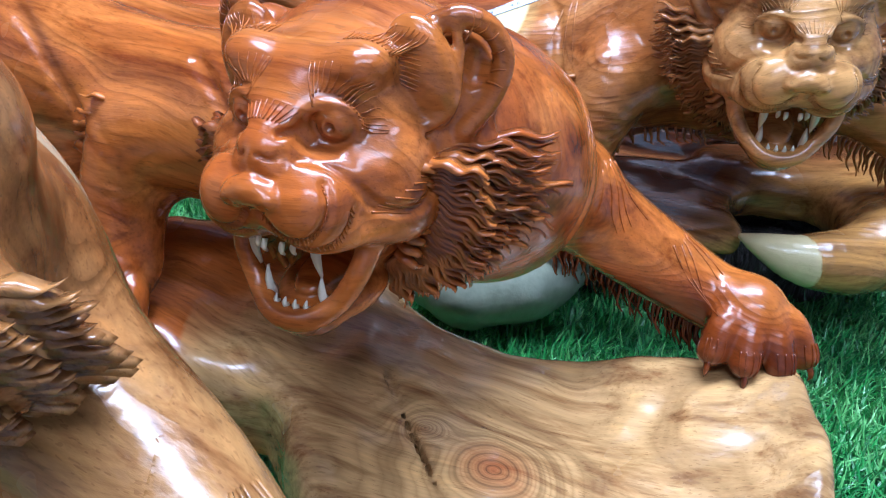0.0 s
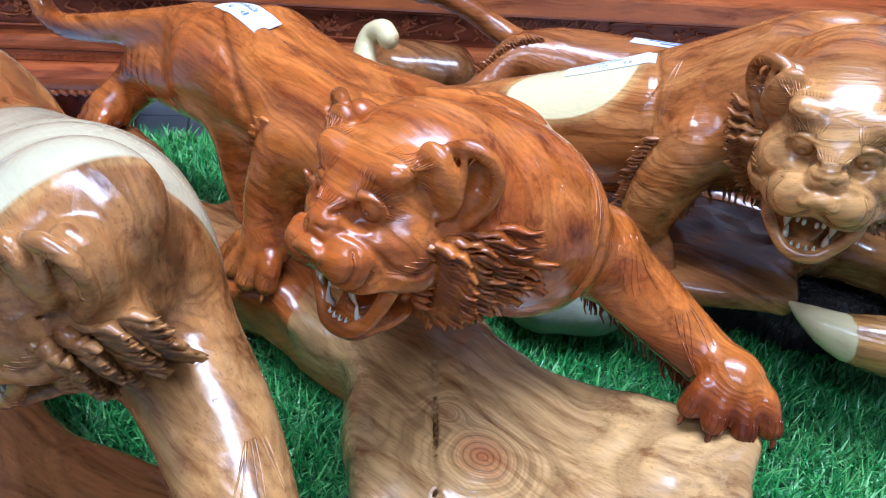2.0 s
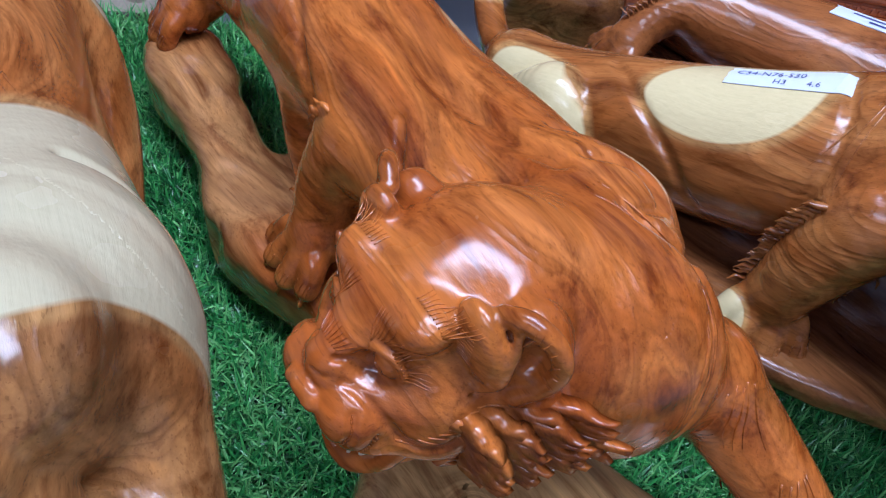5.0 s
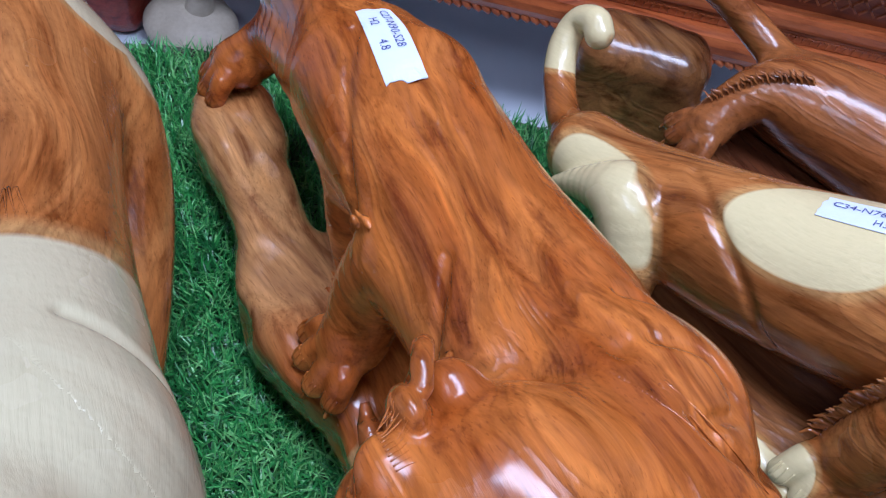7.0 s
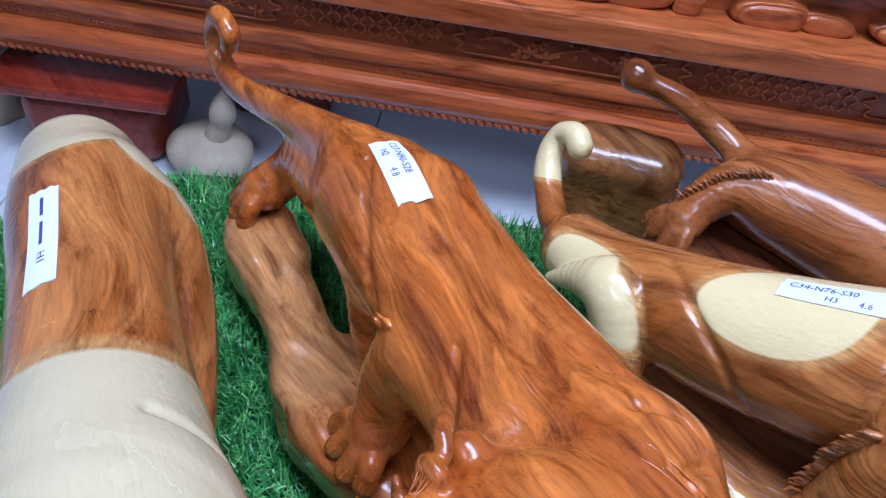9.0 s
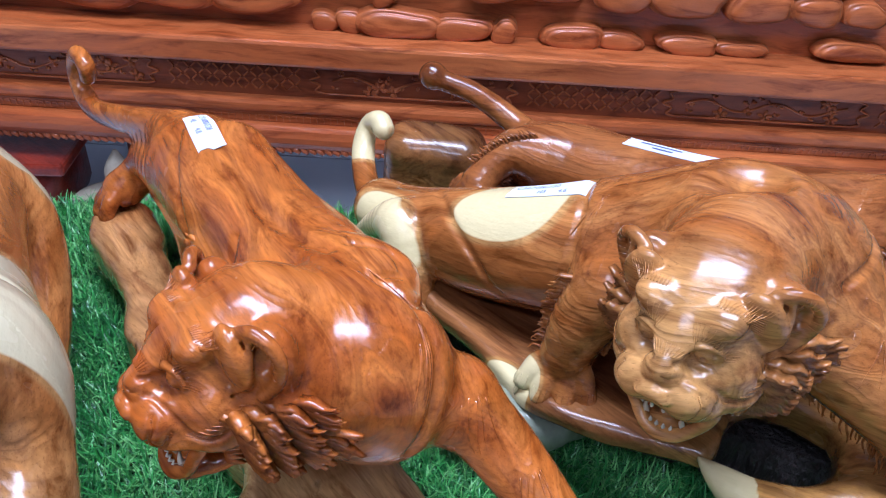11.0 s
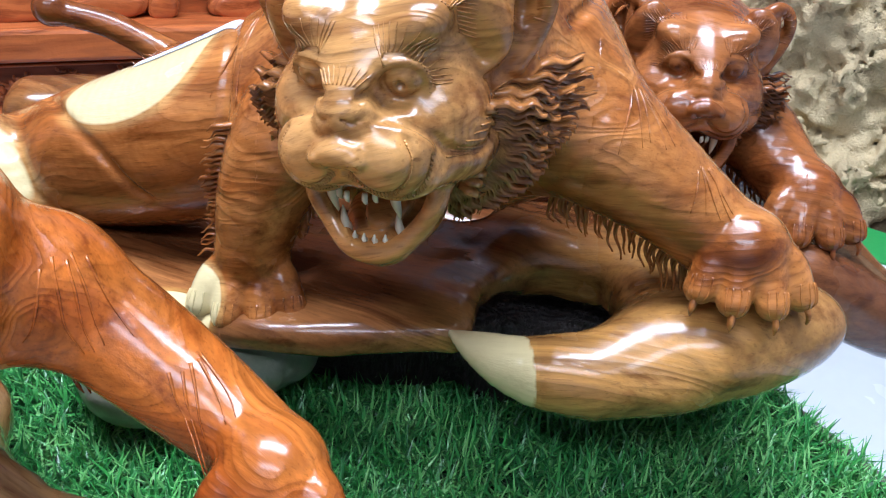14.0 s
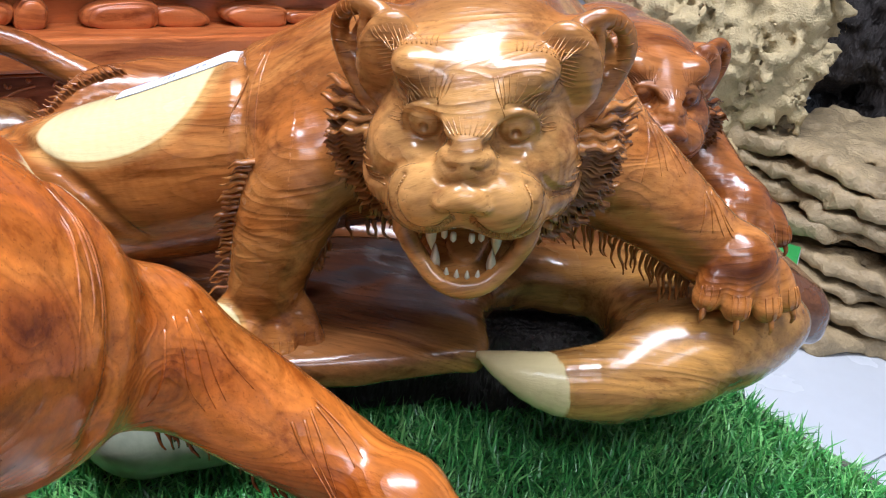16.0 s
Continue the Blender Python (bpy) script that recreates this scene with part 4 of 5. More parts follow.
    base.plate([(-0.14, 0.50), (-0.085, 0.43), (-0.055, 0.36), (-0.02, 0.29), (0.0, 0.20), (0.10, 0.13), (0.22, 0.16), (0.25, 0.26), (0.268, 0.36), (0.282, 0.43), (0.265, 0.455), (0.20, 0.475), (0.12, 0.497), (0.055, 0.517), (-0.02, 0.56), (-0.10, 0.56)], 0.004, 0.084, 0.02, lift=lift)
    base.plate([(-0.575, 0.66), (-0.54, 0.625), (-0.49, 0.600), (-0.435, 0.580), (-0.385, 0.545), (-0.335, 0.505), (-0.28, 0.478), (-0.20, 0.470), (-0.10, 0.44), (-0.05, 0.47), (-0.10, 0.55), (-0.20, 0.575), (-0.28, 0.585), (-0.34, 0.61), (-0.40, 0.645), (-0.46, 0.685), (-0.53, 0.715)], 0.0, 0.078, 0.022, lift=lambda x, y: 0.006 * np.sin(x * 23))
    base.limb([(-0.30, 0.605, 0.045, 0.035), (-0.20, 0.605, 0.055, 0.045), (-0.10, 0.590, 0.060, 0.048), (-0.03, 0.560, 0.050, 0.040)], 0.02)
    base.rough(0.010, 22, 3)
    # a drying crack across the slab
    for z in (0.076, 0.084, 0.092):
        base.limb([(-0.004, 0.447, z + 0.002, 0.0031), (0.015, 0.395, z, 0.0031), (0.033, 0.340, z - 0.002, 0.0031), (0.050, 0.290, z - 0.006, 0.0030)], 0.0008, 3, True)
    c.clay(base, 2)

    def pale(p):
        slab = (p[:, 2] < 0.155) & (p[:, 1] < 0.60) & (p[:, 0] > -0.16)
        return 0.52 * blob(p, (0.10, 0.33, 0.08), (0.32, 0.26, 0.085), 0.1) * slab + 0.30 * blob(p, (-0.42, 0.58, 0.05), (0.22, 0.14, 0.06), 0.2)
    # the slab takes the pale tone only, the figure stays amber
    marks = np.concatenate([np.full(len(v), 1.0 if i >= len(c.v) - 1 else 0.0) for i, v in enumerate(c.v)])
    return c.build("tiger_statue", [wood_tiger, tooth_mat, wood_slab], lambda p: pale(p) * marks, "amber lacquered wood tiger statue crouching on a pale knotted slab", "statue")


wood_slab = wood("knotted_slab_wood", AMBER, (0, 0, 20), knots=((0.068, 0.357, 0.087, 0.032), (0.025, 0.394, 0.083, 0.009)), tan=(0.56, 0.32, 0.125), figure=7.0, rings=18.0, stretch=0.35)


def tiger_tan():
    rng = np.random.default_rng(2)
    c = Carving()
    clay = Clay((-0.33, 0.48, 0.0), (0.62, 1.0, 0.43), CLAY)
    clay.limb([(-0.185, 0.840, 0.120, 0.042), (-0.13, 0.826, 0.130, 0.046), (-0.03, 0.796, 0.158, 0.064), (0.08, 0.785, 0.196, 0.074), (0.18, 0.780, 0.240, 0.082), (0.27, 0.762, 0.285, 0.094)], 0.02, 12)
    clay.ball((0.315, 0.750, 0.280), (0.090, 0.080, 0.100), 0.03)
    clay.limb([(0.29, 0.71, 0.32, 0.075), (0.285, 0.66, 0.335, 0.062), (0.28, 0.61, 0.335, 0.048)], 0.03)
    clay.limb([(0.345, 0.735, 0.285, 0.065), (0.395, 0.705, 0.260, 0.048), (0.44, 0.690, 0.237, 0.037), (0.480, 0.680, 0.212, 0.031), (0.498, 0.668, 0.205, 0.030)], 0.025)
    paw(clay, c, (0.503, 0.668, 0.205), (0.1, -1, -0.3), 0.92)
    clay.limb([(0.205, 0.735, 0.240, 0.050), (0.178, 0.712, 0.236, 0.043), (0.160, 0.698, 0.195, 0.036), (0.150, 0.690, 0.150, 0.029)], 0.012)
    paw(clay, c, (0.148, 0.690, 0.128), (0.12, -1, -0.35), 1.0)
    clay.limb([(-0.185, 0.785, 0.118, 0.008), (-0.150, 0.780, 0.145, 0.020), (-0.112, 0.772, 0.160, 0.034), (-0.088, 0.755, 0.130, 0.031), (-0.070, 0.738, 0.090, 0.025), (-0.06, 0.728, 0.060, 0.02)], 0.008)
    clay.limb([(-0.18, 0.845, 0.118, 0.030), (-0.225, 0.868, 0.112, 0.020), (-0.262, 0.905, 0.122, 0.018), (-0.283, 0.935, 0.145, 0.017), (-0.282, 0.950, 0.172, 0.015), (-0.262, 0.945, 0.186, 0.016), (-0.250, 0.938, 0.180, 0.016)], 0.015)
    clay.groove([(0.115, 0.80, 0.29), (0.13, 0.74, 0.27), (0.12, 0.70, 0.22), (0.10, 0.69, 0.17)], 0.003, 0.008)
    clay.groove([(0.25, 0.80, 0.39), (0.33, 0.80, 0.37), (0.37, 0.76, 0.34), (0.36, 0.70, 0.33)], 0.003, 0.006)
    clay.groove([(-0.08, 0.80, 0.21), (0.0, 0.73, 0.20), (0.05, 0.72, 0.16)], 0.003, 0.008)
    clay.ball((0.255, 0.735, 0.385), (0.045, 0.030, 0.020), 0.02, cut=True)
    head = Head((0.2755, 0.598, 0.332), (-0.145, -0.942, -0.302), 1.0, 0.023, 0.087)
    face = fine_head(clay, head, 0.0)
    SKINS["tan"] = clay
    c.clay(clay)
    c.clay(face)
    head.locks(face, c, rng, reach=0.88)
    head.teeth(c, 0.0, 1)
    strokes(clay, c, (0.415, 0.690, 0.300), (0.425, 0.665, 0.270), (0.02, 0.01, 0), 5, rng)
    strokes(clay, c, (0.465, 0.670, 0.262), (0.475, 0.650, 0.232), (0.02, 0.01, 0), 5, rng)
    strokes(clay, c, (0.145, 0.76, 0.30), (0.120, 0.70, 0.26), (0.02, 0.0, 0), 3, rng)
    fringe(clay, c, [(0.135, 0.690, 0.245), (0.118, 0.690, 0.205), (0.103, 0.692, 0.170), (0.092, 0.695, 0.142)], (-1, -0.25, 0.1), 24, 0.013, rng)
    fringe(clay, c, [(0.37, 0.715, 0.215), (0.41, 0.700, 0.205), (0.45, 0.690, 0.190), (0.475, 0.685, 0.172)], (-0.2, 0.0, -1), 30, 0.024, rng, 0.007)
    fringe(clay, c, [(0.19, 0.70, 0.165), (0.23, 0.70, 0.165), (0.27, 0.69, 0.180)], (0, -0.4, -1), 16, 0.016, rng)
    base = Clay((-0.20, 0.52, -0.03), (0.64, 0.95, 0.20), 0.0036)
    base.plate([(0.085, 0.665), (0.14, 0.640), (0.22, 0.640), (0.300, 0.652), (0.322, 0.664), (0.33, 0.72), (0.36, 0.80), (0.20, 0.85), (0.0, 0.86), (-0.10, 0.80), (-0.06, 0.735), (0.03, 0.695)], 0.072, 0.102, 0.012, lift=lambda x, y: 0.020 * np.clip((x - 0.1) / 0.2, 0, 1))
    base.limb([(0.312, 0.646, 0.122, 0.003), (0.338, 0.637, 0.117, 0.014), (0.375, 0.632, 0.110, 0.024), (0.430, 0.640, 0.112, 0.032), (0.490, 0.660, 0.128, 0.036), (0.545, 0.678, 0.142, 0.030), (0.562, 0.684, 0.146, 0.024)], 0.01)
    base.plate([(0.42, 0.645), (0.48, 0.635), (0.545, 0.655), (0.568, 0.70), (0.56, 0.80), (0.45, 0.86), (0.33, 0.86), (0.33, 0.78), (0.42, 0.75), (0.43, 0.69)], 0.09, 0.150, 0.025, 0.03, lift=lambda x, y: 0.03 * np.clip((x - 0.40) / 0.12, 0, 1) - 0.012)
    base.rough(0.006, 18, 5)
    # hollowed underside: charred in the hole, elsewhere black painted for shade below the plank
    dark_under = Clay((-0.16, 0.60, -0.03), (0.56, 0.92, 0.12), 0.005)
    dark_under.plate([(-0.08, 0.82), (-0.03, 0.755), (0.08, 0.735), (0.18, 0.725), (0.30, 0.735), (0.42, 0.74), (0.50, 0.78), (0.46, 0.85), (0.2, 0.86), (0.0, 0.87)], -0.015, 0.072, 0.02)
    dark_under.rough(0.016, 26, 4)
    c.clay(dark_under, 3)
    c.clay(base, 2)
    marks = np.concatenate([np.full(len(v), 1.0 if i >= len(c.v) - 1 else 0.0) for i, v in enumerate(c.v)])
    ax = unit((0.93, 0.30, 0.2))

    def pale(p):
        body = 1.0 * blob(p, (0.040, 0.770, 0.250), (0.105, 0.055, 0.040), 0.12, np.stack([ax, unit(np.cross((0, 0, 1), ax)), np.cross(ax, unit(np.cross((0, 0, 1), ax)))], 1))
        body = np.maximum(body, blob(p, (-0.135, 0.775, 0.135), (0.085, 0.037, 0.065), 0.1, np.array([[0.86, 0.5, 0], [-0.5, 0.86, 0], [0, 0, 1.0]])))
        body = np.maximum(body, blob(p, (-0.285, 0.945, 0.17), (0.055, 0.055, 0.06), 0.08))
        body = np.maximum(body, blob(p, (0.112, 0.655, 0.112), (0.028, 0.03, 0.034), 0.12))
        body = np.maximum(body, 0.46 * blob(p, (0.262, 0.535, 0.318), (0.075, 0.080, 0.090), 0.5))
        wood_base = np.maximum(blob(p, (0.330, 0.615, 0.105), (0.050, 0.055, 0.06), 0.06) * ((p[:, 0] > 0.309) & (p[:, 1] < 0.6535 - 0.12 * (p[:, 0] - 0.309))), blob(p, (0.085, 0.655, 0.08), (0.050, 0.03, 0.06), 0.1))
        wood_base = np.maximum(wood_base, 0.42 * blob(p, (0.46, 0.66, 0.12), (0.17, 0.12, 0.1), 0.3))
        return np.where(marks > 0, wood_base, body)
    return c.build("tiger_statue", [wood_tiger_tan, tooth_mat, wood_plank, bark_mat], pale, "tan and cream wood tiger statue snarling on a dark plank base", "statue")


wood_plank = wood("red_brown_plank_wood", ((0.09, 0.026, 0.010), (0.22, 0.075, 0.024), (0.34, 0.130, 0.040)), (0, 0, 15), figure=8.0, tan=(0.54, 0.26, 0.07))


def tiger_far():
    rng = np.random.default_rng(3)
    c = Carving()
    clay = Clay((-0.30, 0.78, 0.0), (0.66, 1.18, 0.40), 0.0030)
    clay.limb([(-0.06, 1.075, 0.130, 0.050), (0.0, 1.070, 0.140, 0.062), (0.10, 1.055, 0.145, 0.068), (0.23, 1.030, 0.160, 0.075), (0.36, 1.000, 0.195, 0.085), (0.43, 0.975, 0.215, 0.085)], 0.02, 12)
    clay.ball((0.462, 0.980, 0.240), (0.082, 0.070, 0.092), 0.03)
    clay.limb([(0.46, 0.955, 0.25, 0.065), (0.475, 0.92, 0.27, 0.055), (0.48, 0.89, 0.275, 0.045)], 0.03)
    clay.limb([(0.50, 0.955, 0.23, 0.052), (0.545, 0.920, 0.21, 0.040), (0.575, 0.885, 0.185, 0.032), (0.592, 0.862, 0.172, 0.028)], 0.02)
    paw(clay, c, (0.597, 0.858, 0.170), (0.1, -1, -0.3), 1.0)
    clay.limb([(-0.03, 1.055, 0.15, 0.050), (-0.075, 1.035, 0.155, 0.036), (-0.10, 1.010, 0.135, 0.028), (-0.11, 0.990, 0.115, 0.024)], 0.015)
    paw(clay, c, (-0.112, 0.985, 0.110), (-0.5, -0.8, -0.25), 0.85)
    clay.limb([(-0.05, 1.085, 0.150, 0.034), (-0.09, 1.105, 0.150, 0.022), (-0.14, 1.115, 0.165, 0.019), (-0.19, 1.105, 0.190, 0.017), (-0.235, 1.090, 0.203, 0.016), (-0.250, 1.086, 0.208, 0.019)], 0.015, 5)
    clay.ball((-0.254, 1.085, 0.209), 0.022, 0.005)
    head = Head((0.480, 0.885, 0.272), (0.06, -0.97, -0.18), 0.95, 0.023)
    face = fine_head(clay, head, 0.004, h=0.0022)
    SKINS["far"] = clay
    c.clay(clay)
    c.clay(face)
    head.locks(face, c, rng, rows=3)
    head.teeth(c, 0.004, 1)
    fringe(clay, c, [(-0.045, 1.03, 0.19), (-0.09, 1.01, 0.175), (-0.12, 0.99, 0.14)], (-0.6, -0.2, 0.7), 18, 0.012, rng)
    fringe(clay, c, [(0.52, 0.915, 0.165), (0.55, 0.895, 0.155), (0.58, 0.87, 0.14)], (-0.2, 0, -1), 14, 0.02, rng)
    base = Clay((-0.36, 0.76, -0.03), (0.76, 1.2, 0.18), 0.004)
    base.plate([(-0.15, 0.95), (0.0, 0.93), (0.2, 0.92), (0.4, 0.86), (0.53, 0.80), (0.62, 0.795), (0.705, 0.815), (0.715, 0.86), (0.68, 0.95), (0.6, 1.03), (0.4, 1.08), (0.1, 1.13), (-0.12, 1.12)], 0.012, 0.085, 0.03, lift=lambda x, y: 0.055 * np.clip((x - 0.35) / 0.2, 0, 1) * np.clip((0.73 - x) / 0.12, 0, 1))
    base.block((-0.235, 1.075, 0.045), (0.085, 0.050, 0.080), np.array([[0.93, 0.36, 0], [-0.36, 0.93, 0], [0, 0, 1.0]]).T, 0.04, 0.02)
    base.rough(0.006, 16, 7)
    c.clay(base, 2)
    return c.build("tiger_statue", [wood_tiger_far, tooth_mat, wood_plank], lambda p: 0.12 * blob(p, (-0.23, 1.08, 0.05), (0.1, 0.08, 0.1)), "russet lacquered wood tiger statue with a raised tail", "statue")


def tiger_near():
    rng = np.random.default_rng(4)
    c = Carving()
    clay = Clay((-0.72, 0.03, -0.02), (0.14, 0.66, 0.42), CLAY)
    clay.limb([(-0.62, 0.520, 0.180, 0.062), (-0.54, 0.475, 0.195, 0.072), (-0.44, 0.410, 0.215, 0.066), (-0.34, 0.345, 0.235, 0.068), (-0.265, 0.295, 0.255, 0.076), (-0.23, 0.270, 0.262, 0.078)], 0.02, 12)
    clay.ball((-0.200, 0.262, 0.258), (0.075, 0.072, 0.080), 0.03)
    clay.limb([(-0.215, 0.275, 0.275, 0.064), (-0.195, 0.250, 0.295, 0.052), (-0.180, 0.232, 0.308, 0.045)], 0.03)
    clay.limb([(-0.180, 0.270, 0.245, 0.056), (-0.135, 0.250, 0.220, 0.045), (-0.085, 0.215, 0.202, 0.039), (-0.035, 0.165, 0.182, 0.034), (0.01, 0.120, 0.158, 0.030)], 0.025)
    paw(clay, c, (0.02, 0.105, 0.150), (0.3, -1, -0.2), 1.0)
    clay.limb([(-0.555, 0.500, 0.200, 0.056), (-0.510, 0.510, 0.175, 0.050), (-0.450, 0.480, 0.140, 0.046), (-0.390, 0.430, 0.110, 0.042), (-0.33, 0.375, 0.09, 0.036)], 0.016)
    clay.limb([(-0.60, 0.55, 0.16, 0.03), (-0.64, 0.575, 0.13, 0.02), (-0.66, 0.60, 0.10, 0.015)], 0.02)
    clay.groove([(-0.252, 0.311, 0.29), (-0.228, 0.315, 0.285), (-0.207, 0.31, 0.27), (-0.187, 0.308, 0.255), (-0.183, 0.318, 0.234)], 0.0036, 0.006)
    head = Head((-0.180, 0.204, 0.318), (-0.55, -0.78, -0.35), 0.92, 0.0235)
    face = fine_head(clay, head, 0.0, ears=(1,))
    SKINS["near"] = clay
    c.clay(clay)
    c.clay(face)
    head.locks(face, c, rng, side=(1,), rows=4, reach=0.72)
    head.teeth(c, 0.0, 1)
    strokes(clay, c, (-0.105, 0.262, 0.262), (-0.085, 0.235, 0.235), (0.02, 0.03, 0), 6, rng)
    strokes(clay, c, (-0.045, 0.200, 0.235), (-0.025, 0.170, 0.215), (0.02, 0.03, 0), 6, rng)
    strokes(clay, c, (-0.36, 0.37, 0.31), (-0.33, 0.35, 0.31), (0.01, 0.02, 0), 5, rng)
    strokes(clay, c, (-0.228, 0.315, 0.285), (-0.187, 0.308, 0.255), (0.03, 0.02, 0), 9, rng)
    base = Clay((-0.64, -0.02, -0.03), (0.16, 0.56, 0.16), 0.004)
    base.plate([(-0.55, 0.45), (-0.40, 0.36), (-0.28, 0.27), (-0.17, 0.265), (-0.10, 0.22), (-0.03, 0.15), (0.05, 0.10), (0.09, 0.05), (0.05, 0.0), (-0.2, 0.0), (-0.45, 0.15), (-0.60, 0.33)], -0.005, 0.075, 0.02, lift=lambda x, y: 0.03 * np.clip((x + 0.05) / 0.1, 0, 1))
    base.rough(0.008, 18, 9)
    c.clay(base, 2)
    marks = np.concatenate([np.full(len(v), 1.0 if i >= len(c.v) - 1 else 0.0) for i, v in enumerate(c.v)])

    def pale(p):
        back = unit((-0.80, 0.60, 0))
        frame_axes = np.stack([back, (-back[1], back[0], 0), (0, 0, 1.0)], 1)
        a = blob(p, (-0.232, 0.262, 0.27), (0.128, 0.30, 0.30), 0.10, frame_axes)
        a *= 1 - blob(p, (-0.075, 0.190, 0.27), (0.132, 0.118, 0.13), 0.05)
        hind = np.zeros(len(p))
        for x, y, z, r in ((-0.545, 0.548, 0.20, 0.050), (-0.515, 0.540, 0.155, 0.052), (-0.485, 0.525, 0.125, 0.045), (-0.455, 0.505, 0.095, 0.045), (-0.415, 0.475, 0.065, 0.045)):
            hind = np.maximum(hind, blob(p, (x, y, z), (r, r, r * 1.25), 0.08))
        hind = np.maximum(hind, blob(p, (-0.63, 0.53, 0.24), (0.075, 0.10, 0.10), 0.08))
        a = np.maximum(a, hind)
        a = np.maximum(a, 0.42 * blob(p, (-0.05, 0.19, 0.21), (0.11, 0.12, 0.1), 0.4))
        # head tone raised towards tan, highlights put into the colour
        a = np.maximum(a, 0.26 * blob(p, (-0.14, 0.17, 0.29), (0.12, 0.12, 0.12), 0.3))
        return np.where(marks > 0, 0.0, a)
    return c.build("tiger_statue", [wood_tiger_near, tooth_mat, wood_plank], pale, "brown and cream sapwood tiger statue with a carved ruff", "statue")


tiger_amber()
tiger_tan()
tiger_far()
tiger_near()

# ---- the carved bench behind ----
BU, BN = Vector((0.882, 0.471, 0)), Vector((-0.471, 0.882, 0))
BENCH = Matrix(((BU.x, BN.x, 0, 0), (BU.y, BN.y, 0, 0), (0, 0, 1, 0), (0, 0, 0, 1)))   # local: along, back, up
bench = empty("carved_bench", "long red-brown carved hardwood bench with relief panels", "bench")
UA, UB = -1.15, 1.53
part("seat_rail", box((UA, 1.445, 0.036), (UB, 1.60, 0.092), BENCH, 0.008), wood_bench, bench)
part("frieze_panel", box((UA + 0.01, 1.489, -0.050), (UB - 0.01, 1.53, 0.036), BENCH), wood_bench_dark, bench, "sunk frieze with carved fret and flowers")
part("upper_moulding", box((UA, 1.462, -0.082), (UB, 1.53, -0.050), BENCH, 0.010), wood_bench, bench)
part("fret_band", box((UA, 1.470, -0.106), (UB, 1.53, -0.082), BENCH, 0.003), wood_bench, bench)
part("lower_moulding", box((UA, 1.436, -0.160), (UB, 1.53, -0.106), BENCH, 0.020), wood_bench, bench)
part("back_panel", box((UA, 1.552, 0.092), (UB, 1.60, 0.75), BENCH), wood_bench, bench, "tall back panel with carved rocks in relief")
for ua, ub, y in ((1.272, 1.335, 1.535), (1.345, 1.375, 1.542), (UB - 0.05, UB, 1.53)):
    part("stile", box((ua, y, 0.092), (ub, 1.553, 0.74), BENCH, 0.006), wood_bench, bench)
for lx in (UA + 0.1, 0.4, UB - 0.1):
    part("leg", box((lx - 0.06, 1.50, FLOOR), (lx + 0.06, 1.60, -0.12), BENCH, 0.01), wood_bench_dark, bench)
bm = bmesh.new()
for i in range(150):
    u = UA + 0.01 + i * (UB - UA - 0.02) / 149
    bmesh.ops.create_icosphere(bm, subdivisions=1, radius=1, matrix=BENCH @ Matrix.Translation((u, 1.447, -0.160)) @ Matrix.Rotation(0.6, 4, "Y") @ Matrix.Diagonal((0.014, 0.010, 0.008, 1)))
part("rope_moulding", bm, wood_bench, bench, smooth=True)


def rock(name, u, z, w, h, d, seed, back=1.548):
    """A carved water-worn rock in relief on the bench back, in stepped contours."""
    rng = np.random.default_rng(seed)
    bm = bmesh.new()
    n = 28
    ph = rng.uniform(0, 6.28, 3)
    rings = []
    for s, y in ((1.0, 0.0), (0.99, 0.55), (0.93, 0.80), (0.86, 0.74), (0.82, 0.94), (0.70, 1.0), (0.45, 1.04), (0.2, 1.05)):
        row = []
        for i in range(n):
            a = 6.283 * i / n
            r = 1 + 0.10 * math.sin(2 * a + ph[0]) + 0.06 * math.sin(3 * a + ph[1]) + 0.03 * math.sin(5 * a + ph[2])
            ca, sa = math.cos(a), math.sin(a)
            row.append(bm.verts.new(BENCH @ Vector((u + w * s * r * (abs(ca) ** 0.8) * (1 if ca > 0 else -1), back - d * y, z + h * s * r * (abs(sa) ** 0.8) * (1 if sa > 0 else -1)))))
        rings.append(row)
    for a, b in zip(rings, rings[1:]):
        for i in range(n):
            bm.faces.new((a[i], a[(i + 1) % n], b[(i + 1) % n], b[i]))
    bm.faces.new(rings[-1])
    bmesh.ops.recalc_face_normals(bm, faces=bm.faces)
    return part(name, bm, wood_bench, bench, smooth=True)


